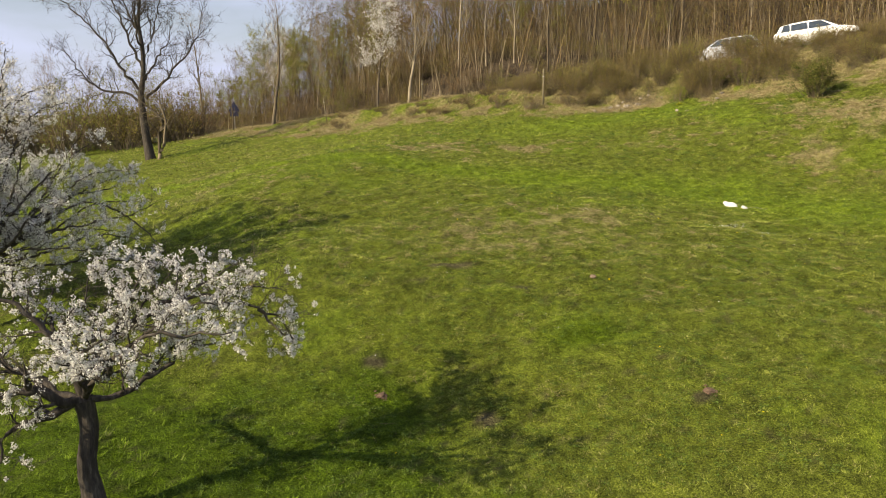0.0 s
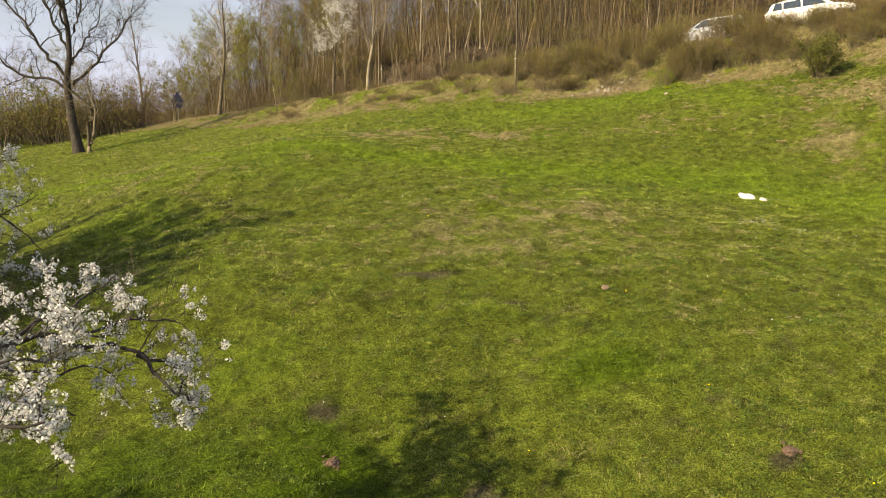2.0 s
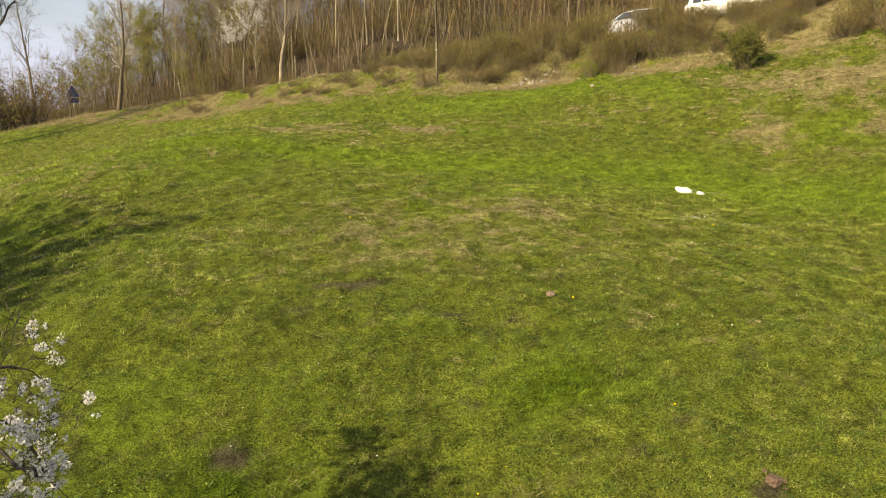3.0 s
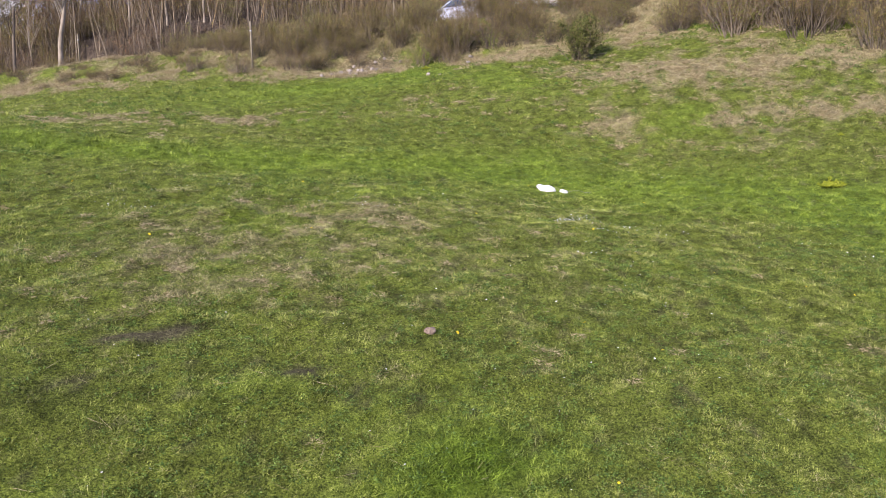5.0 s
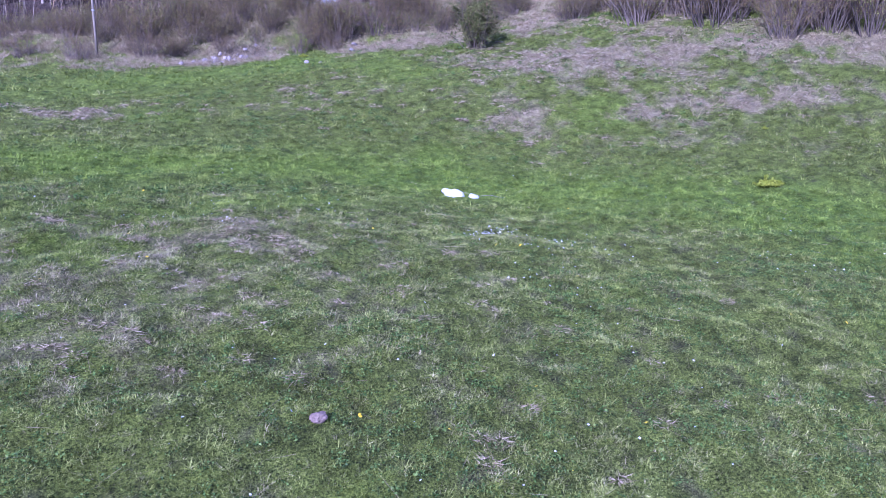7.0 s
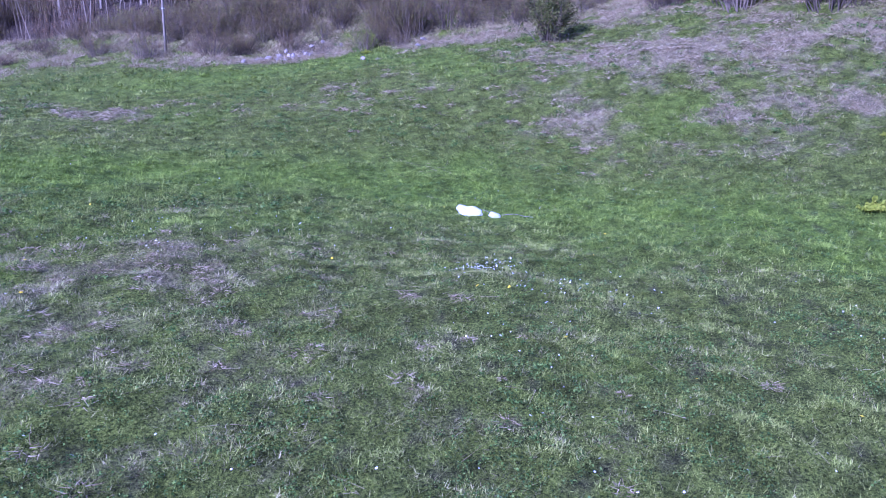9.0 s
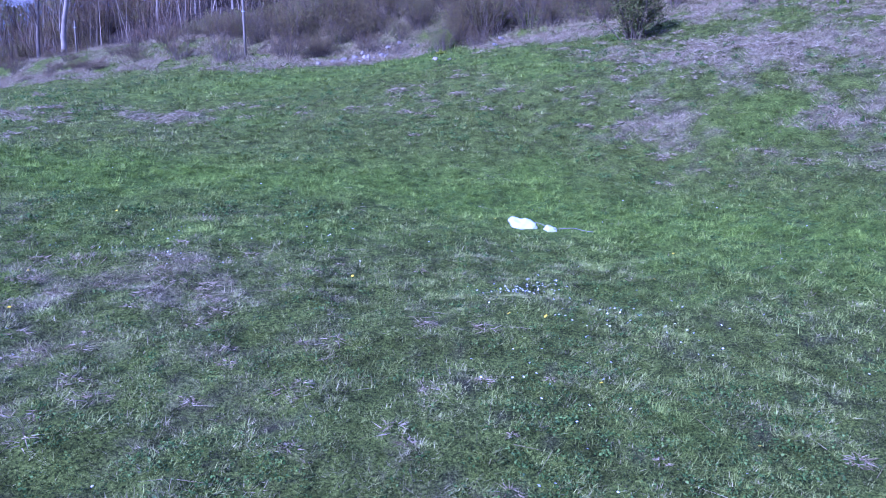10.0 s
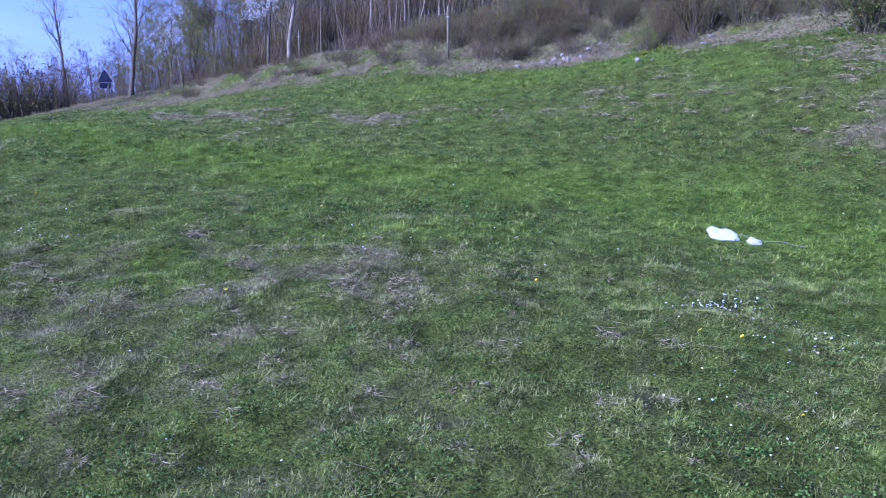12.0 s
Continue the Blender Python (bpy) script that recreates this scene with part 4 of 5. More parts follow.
    # unseen high limbs added southward, so the cast shadow spreads nearer and denser
    for k in range(22):
        f0 = np.array([tx, ty, tz])
        x, y = -1.8 + 3.4 * ((k * 0.618) % 1), 0.4 - 6.4 * ((k * 0.755 + 0.2) % 1)
        z = 4.6 + 4.2 * ((k * 0.37) % 1)
        limbs.append(([tuple(f0 + (x * 0.3, y * 0.3, 1.9 + 0.35 * (z - 1.9))), tuple(f0 + (x * 0.75, y * 0.7, 0.8 * z)), tuple(f0 + (x, y, z))], 0.09))
    for k in range(12):
        a = math.radians(-75 + 150 * ((k * 0.618) % 1))
        z = 0.9 + 4.6 * (k + 0.5) / 12
        reach = 4.6 - 0.28 * abs(z - 2.6) + 0.5 * rng.random()
        d = np.array([math.cos(a), math.sin(a), 0])
        f0 = np.array([tx, ty, tz])
        limbs.append(([tuple(f0 + d * reach * 0.35 + (0, 0, 1.9 + 0.35 * (z - 1.9))), tuple(f0 + d * reach * 0.7 + (0, 0, 1.9 + 0.8 * (z - 1.9) + 0.3)), tuple(f0 + d * reach + (0, 0, z))], 0.085))
    limbs.append(([(-11.8, 20.0, tz + 3.6), (-10.9, 20.4, tz + 4.6), (-10.2, 20.8, tz + 5.6)], 0.09))
    limbs.append(([(-12.0, 20.0, tz + 3.8), (-11.6, 20.2, tz + 5.2), (-11.5, 20.6, tz + 6.3)], 0.09))
    spread = blossom_tree("blossoming_fruit_tree", rng, (tx, ty, tz), (tx + 0.1, ty, tz + 1.9), limbs, 30000,
                 "spreading fruit tree in thin white blossom on the slope, unseen limbs added for shadow", 0.6, size=1.45, per=6, thin=0.0, dens=2.6, stout=0.7)
    # a copy added almost wholly out of view, to widen the shadow on the meadow
    beyond = copy_thing(spread, pose(-17.2, 22.6, land(-17.2, 22.6), 0, 0, 150))
    beyond.scale = (0.85, 0.85, 0.85)


build_blossom_trees()


def build_bare_tree():
    """The big leafless tree by the road, with a crooked double stem beside it."""
    rng = np.random.default_rng(31)
    bx, by = -22.9, 56.0
    root = thing("bare_tree", (bx, by, land(bx, by)), "tall leafless broadleaf tree with dark spreading limbs", "tree")
    trunk = np.array([(0.2, 0, -0.3, 0.45), (0.1, 0, 0.6, 0.36), (-0.05, 0, 2.0, 0.3), (-0.2, 0.1, 3.6, 0.26), (-0.2, 0.1, 5.0, 0.22), (0.05, 0.2, 6.4, 0.17), (0.1, 0.3, 8.2, 0.16), (0.0, 0.2, 10.2, 0.12), (0.3, 0.2, 12.5, 0.08), (0.2, 0.1, 15.0, 0.03)])
    trunk = spline_line(trunk, 0.5)
    part("trunk", mesh_of("trunk", *tubes([trunk], 12), BARK_DARK, None, True), root)
    arms = [[(-0.2, 0.1, 4.3), (-1.4, 0.2, 5.0), (-3.0, 0.3, 5.3), (-4.4, 0.2, 6.2), (-5.2, 0.1, 7.6), (-6.2, 0, 8.6)],
            [(-0.2, 0.1, 5.2), (-1.2, -0.4, 6.6), (-2.2, -0.6, 8.6), (-3.6, -0.6, 10.2), (-5.2, -0.4, 11.6), (-6.8, -0.3, 12.6)],
            [(0, 0.1, 4.6), (1.2, 0.4, 5.6), (2.4, 0.6, 7.0), (3.6, 0.7, 8.2), (4.4, 0.6, 9.8), (4.8, 0.5, 11.2)],
            [(0.1, 0.2, 6.6), (-0.8, 0.5, 8.6), (-1.6, 0.8, 10.6), (-2.6, 1.0, 12.6), (-3.4, 1.2, 14.2)],
            [(0.1, 0.3, 7.4), (1.0, 0.2, 9.2), (1.6, -0.1, 11.2), (2.6, -0.3, 13.2)],
            [(0.1, 0.2, 8.2), (0.2, -0.9, 9.8), (0.6, -1.8, 11.8), (0.4, -2.2, 13.6)],
            [(-0.1, 0.1, 5.6), (0.4, 1.4, 7.2), (1.2, 2.4, 9.0), (1.6, 3.0, 11.2)],
            [(0.05, 0.2, 9.4), (-0.8, 0, 11.2), (-0.9, 0.2, 13.6)]]
    main = []
    for k, a in enumerate(arms):
        ln = spline_line(np.array(a), 0.35)
        t = np.linspace(0, 1, len(ln))
        main.append(np.column_stack([ln + rng.normal(size=ln.shape) * 0.06, 0.115 * (1 - 0.85 * t) * (1 if k < 4 else 0.8)]))
    for ln in main:
        part("limb", mesh_of("limb", *tubes([ln], 8), BARK_DARK, None, True), root)
    second = []
    for ln in main + [trunk[len(trunk) // 2:]]:
        second += branch_out(rng, ln, 18, 2.6, 0.5, 0.8, 0.04, 0.2, 7, 0.2)
    third = []
    for br in second:
        third += branch_out(rng, br, 6, 1.1, 0.6, 0.8, 0.05, 0.2, 4, 0.2)
    crown = massed("crown", mesh_of("crown", *join([tubes(second, 5), tubes(third, 3)]), BARK_DARK, None, True), root)
    S, E, v, f = twigs_on(rng, third, 5, 0.7, 0.02)
    massed("twig_growth", mesh_of("twig_growth", v, f, TWIG_DARK), crown)
    # the crooked small tree at its foot
    sx, sy = -21.9, 55.5
    small = thing("crooked_bare_tree", (sx, sy, land(sx, sy)), "small crooked leafless tree with two stems", "tree")
    stems = [[(0, 0, -0.3), (0.1, 0, 0.4), (0.45, 0, 1.0), (0.6, 0, 1.9), (0.75, 0, 2.9), (0.5, 0, 3.8), (0.4, 0, 4.8), (0.9, 0, 6.2)],
             [(-0.05, 0.2, -0.3), (0.05, 0.2, 1.0), (0.1, 0.2, 2.0), (0.5, 0.1, 2.8), (-0.2, 0.2, 3.6), (-1.1, 0.2, 4.4), (-1.6, 0.2, 5.6)]]
    main = []
    for a in stems:
        ln = spline_line(np.array(a), 0.3)
        t = np.linspace(0, 1, len(ln))
        main.append(np.column_stack([ln, 0.15 * (1 - 0.85 * t)]))
    for ln in main:
        part("trunk", mesh_of("trunk", *tubes([ln], 8), BARK_GREY, None, True), small)
    second = []
    for ln in main:
        second += branch_out(rng, ln, 16, 2.0, 0.5, 0.95, 0.02, 0.35, 5, 0.22)
    third = []
    for br in second:
        third += branch_out(rng, br, 5, 0.8, 0.55, 0.8, 0.03, 0.2, 3, 0.2)
    crown = massed("crown", mesh_of("crown", *join([tubes(second, 5), tubes(third, 3)]), BARK_GREY, None, True), small)
    S, E, v, f = twigs_on(rng, third, 5, 0.45, 0.012)
    massed("twig_growth", mesh_of("twig_growth", v, f, TWIG), crown)


build_bare_tree()


def build_row_trees():
    """Slim trees along the road."""
    rng = np.random.default_rng(37)
    for x, y, high, bark, count, start, girth, lab in (
            (-25.1, 75.6, 11.5, BARK_GREY, 24, 0.38, 1.15, "slim leafless roadside tree with upswept branches"),
            (-15.4, 65.3, 11.0, BARK_GREY, 28, 0.24, 1.3, "leafless roadside tree with a short clean trunk"),
            (-2.9, 57.0, 9.0, BARK_PALE, 34, 0.27, 1.25, "roadside tree with pale trunk and bare branches"),
            (-20.5, 70.5, 4.0, BARK_GREY, 14, 0.25, 0.9, "small bare sapling beside the road")):
        t = woodland_tree("roadside_tree", rng, high, bark, BUD_OLIVE, 0, lab, "tree", start, 0.62, None, "trees along the road", count, girth)
        t.matrix_basis = pose(x, y, land(x, y), 0, 0, rng.random() * 360)
    t = woodland_tree("wild_cherry_tree", rng, 10.5, BARK_GREY, None, 7000, "wild cherry in white blossom at the wood's edge", "tree", 0.3, 0.6, PETAL, "", 30)
    t.matrix_basis = pose(-6.2, 66, land(-6.2, 66), 0, 0, 40)
    t = woodland_tree("wild_cherry_tree", rng, 10.0, BARK_GREY, None, 4500, "wild cherry in thin white blossom at the wood's edge", "tree", 0.3, 0.6, PETAL, "", 30)
    t.matrix_basis = pose(-19.5, 84, land(-19.5, 84), 0, 0, 140)


build_row_trees()


def build_wood():
    rng = np.random.default_rng(41)
    kinds = []
    for k, (high, bark, bud, buds, lab) in enumerate((
            (12.0, BARK_GREY, BUD_RUST, 500, "slender leafless woodland tree with brown twigs"),
            (13.5, BARK_GREY, BUD_OLIVE, 600, "tall woodland tree with swelling olive buds"),
            (11.0, BARK_PALE, BUD_RUST, 350, "pale-stemmed young woodland tree without leaves"),
            (12.5, BARK_GREY, BUD_RUST, 650, "woodland tree with reddish brown bud haze"),
            (9.0, BARK_GREY, BUD_GREEN, 1100, "woodland tree flushed with yellow-green young leaves"),
            (14.0, BARK_PALE, BUD_OLIVE, 400, "tall pale-stemmed woodland tree with thin crown"))):
        kinds.append(woodland_tree("woodland_tree", rng, high, bark, bud, int(buds * 2.6), lab, "tree", 0.22, 0.6, None, "trees of the hillside wood", 34, 0.55, 2))
    spots = []
    tries = 0
    while len(spots) < 258 and tries < 20000:
        tries += 1
        x, y = rng.uniform(-75, 62), rng.uniform(40, 125)
        off = road_offset(x, y)[0][0]
        if off < 4.6 or off > 48 or rng.random() > 1.25 - off / 55:
            continue
        if x < -24 and off < 7:
            continue
        gap = 1.5 if off < 14 else 2.2
        if all((x - a) ** 2 + (y - b) ** 2 > gap * gap for a, b in spots):
            spots.append((x, y))
    first = set()
    for x, y in spots:
        left = smooth(-18, -45, np.array(x)) * 0.38
        if x < -14:
            k = rng.choice([0, 1, 3, 4, 4])
        else:
            k = rng.choice([0, 0, 1, 2, 3, 3, 5, 4]) if rng.random() < 0.9 else 4
        size = rng.uniform(0.75, 1.15) * (1 - float(left))
        if k in first:
            plant(kinds[k], x, y, rng.random() * 360, size)
        else:
            first.add(k)
            kinds[k].matrix_basis = pose(x, y, land(x, y), 0, 0, rng.random() * 360)
    for k in range(64):
        x, y = rng.uniform(-30, 4), rng.uniform(66, 112)
        off = road_offset(x, y)[0][0]
        if 5.0 < off < 34:
            plant(kinds[rng.choice([0, 1, 1, 3, 4, 4])], x, y, rng.random() * 360, rng.uniform(0.85, 1.25) * float(0.45 + 0.55 * smooth(-30, -15, np.array(x))))
    for k in range(42):
        x = -78 + 53 * (k + rng.random()) / 42
        y = 73 + rng.uniform(-3, 14)
        if abs(road_offset(x, y)[0][0]) < 3.5 or math.hypot(x + 25, y - 75.6) < 2.5:
            continue
        plant(kinds[rng.choice([0, 1, 3, 4, 4])], x, y, rng.random() * 360, rng.uniform(0.5, 0.8) * float(1 - 0.4 * smooth(-42, -34, np.array(x))))
    for x, y, s in ((-30.5, 72, 0.85), (-34, 75, 0.8), (-28.6, 70.5, 0.7), (-38, 71, 0.75), (-44, 74, 0.75), (5.0, 66.5, 0.85), (6.3, 65.0, 0.6), (-11.6, 71.0, 0.5), (-9.8, 70.0, 0.4), (8.8, 60.5, 0.45), (16.5, 58.0, 0.5), (-17.5, 78.0, 0.7)):
        plant(kinds[4], x, y, x * 31, s)
    pine = bush("pine_tree", rng, 3.0, 2.4, EVERGREEN, 1500, "dark green pine crown above the wood", "tree", stems=16, leaf=0.16)
    pine.matrix_basis = pose(-22, 104, land(-22, 104) + 8.2)
    stem = limb(rng, (0, 0, -8.6), (0, 0, 1), 9.6, 0.2, 6, 0.02)
    part("trunk", mesh_of("trunk", *tubes([stem], 7), BARK_GREY, None, True), pine)


build_wood()


def build_undergrowth():
    """Uncounted thin saplings and brushwood between the trees."""
    rng = np.random.default_rng(44)
    n = 38000
    x, y = rng.uniform(-80, 66, n), rng.uniform(30, 130, n)
    off, _ = road_offset(x, y)
    keep = (off > 4.2) & (off < 52) & (fbm(x, y, 0.2, 3, 91) + 0.3 * rng.random(n) > 0.5)
    x, y, off = x[keep], y[keep], off[keep]
    m = len(x)
    left = smooth(-15, -45, x)
    high = rng.uniform(1.5, 5.0, m) * rng.choice([1, 1, 2], m) * (1 - 0.35 * left)
    s = np.stack([x, y, land(x, y) - 0.1], -1)
    lean = rng.normal(size=(m, 2)) * 0.2
    e = s + np.stack([lean[:, 0] * high, lean[:, 1] * high, high], -1)
    per = 14
    v1, f1 = slivers(s, e, 0.012 + 0.005 * high, rng)
    t = rng.uniform(0.25, 1, (m, per))
    q = s[:, None, :] + (e - s)[:, None, :] * t[:, :, None]
    w = rng.normal(size=(m, per, 3)) * 0.6 + np.array([0, 0, 0.4])
    q2 = q + w * rng.uniform(0.4, 1.2, (m, per, 1))
    v2, f2 = slivers(q.reshape(-1, 3), q2.reshape(-1, 3), np.full(m * per, 0.02), rng)
    v, f = join([(v1, f1), (v2, f2)])
    tagged(new("brushwood", mesh_of("brushwood", v, f, TWIG)), "dense brown leafless brushwood between the woodland trees", "brushwood", kind="stuff")
    # close-set young stems behind the road
    x, y = rng.uniform(-34, 50, 26000), rng.uniform(30, 100, 26000)
    off, _ = road_offset(x, y)
    near = (off > 3.4) & (off < 20) & (rng.random(len(x)) < 1.1 - off / 24)
    x, y = x[near], y[near]
    k = len(x)
    tall = (1.0 + 4.8 * rng.random(k) ** 1.8) * (1 - 0.5 * smooth(-14, -28, x))
    a0 = np.stack([x, y, land(x, y) - 0.1], -1)
    a1 = a0 + np.stack([rng.normal(size=k) * 0.15 * tall, rng.normal(size=k) * 0.15 * tall, tall], -1)
    b0 = a0[:, None, :] + (a1 - a0)[:, None, :] * rng.uniform(0.15, 1, (k, 9))[:, :, None]
    b1 = b0 + (rng.normal(size=(k, 9, 3)) * 0.45 + np.array([0, 0, 0.5])) * rng.uniform(0.25, 0.8, (k, 9, 1))
    pieces = join([slivers(a0, a1, 0.018 + 0.009 * tall, rng), slivers(b0.reshape(-1, 3), b1.reshape(-1, 3), np.full(k * 9, 0.013), rng)])
    tagged(new("sapling_thicket", mesh_of("sapling_thicket", *pieces, SAPLING)), "close-set grey-brown saplings behind the road", "saplings", kind="stuff")
    # opening buds in drifts through the brushwood
    k = rng.random(m * per) < 0.75 * (fbm(q.reshape(-1, 3)[:, 0], q.reshape(-1, 3)[:, 1], 0.12, 2, 93) > 0.44) + 0.12
    c = q2.reshape(-1, 3)[k]
    c = c + rng.normal(size=c.shape) * 0.1
    v, f = flakes(c, 0.045 + 0.05 * rng.random(len(c)), rng)
    tagged(new("brushwood_buds", mesh_of("brushwood_buds", v, f, BUD_OLIVE)), "olive and yellow-green buds hazing the brushwood", "brushwood", kind="stuff")


build_undergrowth()


def build_bushes():
    rng = np.random.default_rng(43)
    rust = bush("thicket_bush", rng, 2.2, 2.2, BUD_RUST, 420, "leafless brown thicket bush under the trees", "bush", "undergrowth of the wood")
    olive = bush("thicket_bush", rng, 2.0, 2.2, BUD_OLIVE, 900, "thicket bush hazed with olive buds", "bush", "undergrowth of the wood")
    green = bush("thicket_bush", rng, 2.4, 2.0, BUD_GREEN, 1000, "thicket bush with fresh yellow-green leaves", "bush", "undergrowth of the wood")
    hedge_o = bush("roadside_bush", rng, 2.1, 2.2, BUD_OLIVE, 2500, "dense roadside bush, olive brown with early leaves", "bush", "bushes on the road bank", 40, 0.036)
    hedge_r = bush("roadside_bush", rng, 1.9, 2.1, BUD_OLIVE, 900, "tangled brown roadside bush without leaves", "bush", "bushes on the road bank", 44, 0.03)
    hedge_g = bush("roadside_bush", rng, 2.1, 2.1, BUD_GREEN, 2200, "roadside bush with green young leaves", "bush", "bushes on the road bank", 36, 0.036)
    used = set()

    def put(proto, x, y, size, squash=1.0):
        if proto.name in used:
            plant(proto, x, y, rng.random() * 360, size, 0.05, squash)
        else:
            used.add(proto.name)
            proto.matrix_basis = pose(x, y, land(x, y) - 0.05, 0, 0, rng.random() * 360)
            proto.scale = (size, size, size * squash)

    n = 0
    while n < 170:
        x, y = rng.uniform(-70, 62), rng.uniform(30, 120)
        off = road_offset(x, y)[0][0]
        if off < 3.9 or off > 30 or rng.random() > 1.15 - off / 30:
            continue
        p = rng.choice(4, p=(0.5, 0.28, 0.12, 0.1)) if x > -14 else rng.choice(4, p=(0.25, 0.4, 0.25, 0.1))
        put((rust, olive, green, rust)[p], x, y, rng.uniform(0.7, 1.35))
        n += 1
    # thicket right along the far edge of the road
    n = 0
    while n < 75:
        x, y = rng.uniform(-24, 26), rng.uniform(44, 84)
        if 3.6 < road_offset(x, y)[0][0] < 8.5:
            put((rust, olive, green, olive)[rng.integers(4)], x, y, rng.uniform(0.6, 1.2))
            n += 1
    n = 0
    while n < 34:
        x, y = rng.uniform(-10, 9), rng.uniform(48, 76)
        if 3.4 < road_offset(x, y)[0][0] < 10:
            put((rust, olive, olive, green)[rng.integers(4)], x, y, rng.uniform(0.5, 1.0))
            n += 1
    # the belt of taller bushes beyond the bare tree
    for k in range(80):
        x = -84 + 60 * (k + rng.random()) / 80
        y = 70 + 0.1 * (x + 24) + rng.uniform(-3, 7)
        if road_offset(x, y)[0][0] > -3:
            continue
        put((olive, green, rust, olive)[rng.integers(4)], x, y, rng.uniform(1.6, 2.9))
    # the hedge on the meadow's side of the road, to the east
    for s in np.arange(0, 1, 0.0058):
        x = 5.0 + s * 21.0
        at = ROAD_LINE[np.argmin(np.abs(ROAD_LINE[:, 0] - x))]
        foot = np.interp(x, (5, 8, 10, 13, 16, 18, 26), (4.2, 5.2, 6.0, 6.2, 6.4, 6.6, 4.6))
        away = 3.1 + (foot - 3.1) * rng.random()
        x, y = x - 0.45 * away + rng.normal() * 0.2, at[1] - 0.9 * away
        if math.hypot((x - 10.6) / 1.7, (y - 43.4) / 1.0) < 1:
            continue
        p = rng.choice(3, p=(0.45, 0.2, 0.35))
        put((hedge_o, hedge_r, hedge_g)[p], x, y, rng.uniform(0.4, 0.8) * (0.5 + 0.5 * min(1, s * 4)) * float(1 + 0.15 * smooth(13, 16, np.array(x)) - 0.38 * smooth(17.0, 18.5, np.array(x))), rng.uniform(0.8, 1.1))
    # scrub along the upper edge of the eastern slope
    for k in range(74):
        u = (k + rng.random()) / 74
        v = rng.random() ** 1.5
        x = 20.8 + 8.2 * u + 3.6 * v + rng.normal() * 0.3
        y = 35.0 - 14.5 * u + 2.1 * v + rng.normal() * 0.4
        p = rng.choice(3, p=(0.4, 0.4, 0.2))
        put((hedge_o, hedge_r, hedge_g)[p], x, y, rng.uniform(0.45, 1.0) + 0.35 * v + 0.25 * u)
    for k in range(26):
        x = 20 + 5.0 * rng.random()
        y = 40.5 - 1.5 * (x - 20) + 3.0 * rng.random()
        put((hedge_o, hedge_r, hedge_g)[rng.integers(3)], x, y, rng.uniform(0.25, 0.5))
    for x, y, s in ((17.4, 43.4, 0.6), (18.6, 42.9, 0.55), (19.8, 42.4, 0.6), (21.0, 41.8, 0.5), (22.2, 41.2, 0.55), (23.6, 40.8, 0.6), (20.4, 41.0, 0.5)):
        put((hedge_o, hedge_r)[rng.integers(2)], x, y, s)
    # low brown scrub on the bank
    for k in range(46):
        x = -7 + 14 * (k + rng.random()) / 46
        at = ROAD_LINE[np.argmin(np.abs(ROAD_LINE[:, 0] - x))]
        away = rng.uniform(3.2, 7.5)
        put(hedge_r if k % 4 else hedge_o, x - 0.6 * away, at[1] - 0.8 * away, rng.uniform(0.2, 0.42), rng.uniform(0.6, 1.0))
    # a few bare shrubs on the bank
    for x, y, s in ((3.4, 47.6, 0.6), (5.2, 45.6, 0.7), (7.6, 44.7, 0.6), (1.2, 50.3, 0.5), (-2.5, 52.2, 0.4)):
        put(hedge_r, x, y, s)
    dark = bush("juniper_bush", rng, 1.85, 1.5, EVERGREEN, 9000, "dense dark green bush standing alone on the slope", "bush", "", 40, 0.045)
    dark.matrix_basis = pose(17.75, 36.0, land(17.75, 36.0) - 0.05)
    dark.scale = (1.05, 1.05, 1.0)
    low = bush("yellow_green_plant", rng, 0.34, 0.62, LEAF_YELLOW, 1600, "low yellow-green leafy plant in the turf", "plant", "low plants", 24, 0.055, LEAF_YELLOW, LEAF_YELLOW)
    low.matrix_basis = pose(16.5, 22.6, land(16.5, 22.6))
    plant(low, 19.2, 24.6, 40, 0.35)
    plant(low, 12.7, 40.6, 80, 0.6)


build_bushes()


# ---- stones, posts, sign, sack ----
def stone_mesh(name, rng, size, flat, mat, detail=2):
    bm = bmesh.new()
    bmesh.ops.create_icosphere(bm, subdivisions=detail, radius=1)
    off = rng.uniform(0, 50, 3)
    for v in bm.verts:
        k = 1 + 0.45 * noise.noise(Vector(v.co * 1.1) + Vector(off)) + 0.2 * noise.noise(Vector(v.co * 2.7) + Vector(off))
        v.co = Vector((v.co.x * size * k, v.co.y * size * 0.8 * k, v.co.z * size * flat * k))
    me = bpy.data.meshes.new(name)
    bm.to_mesh(me)
    bm.free()
    me.materials.append(mat)
    return me


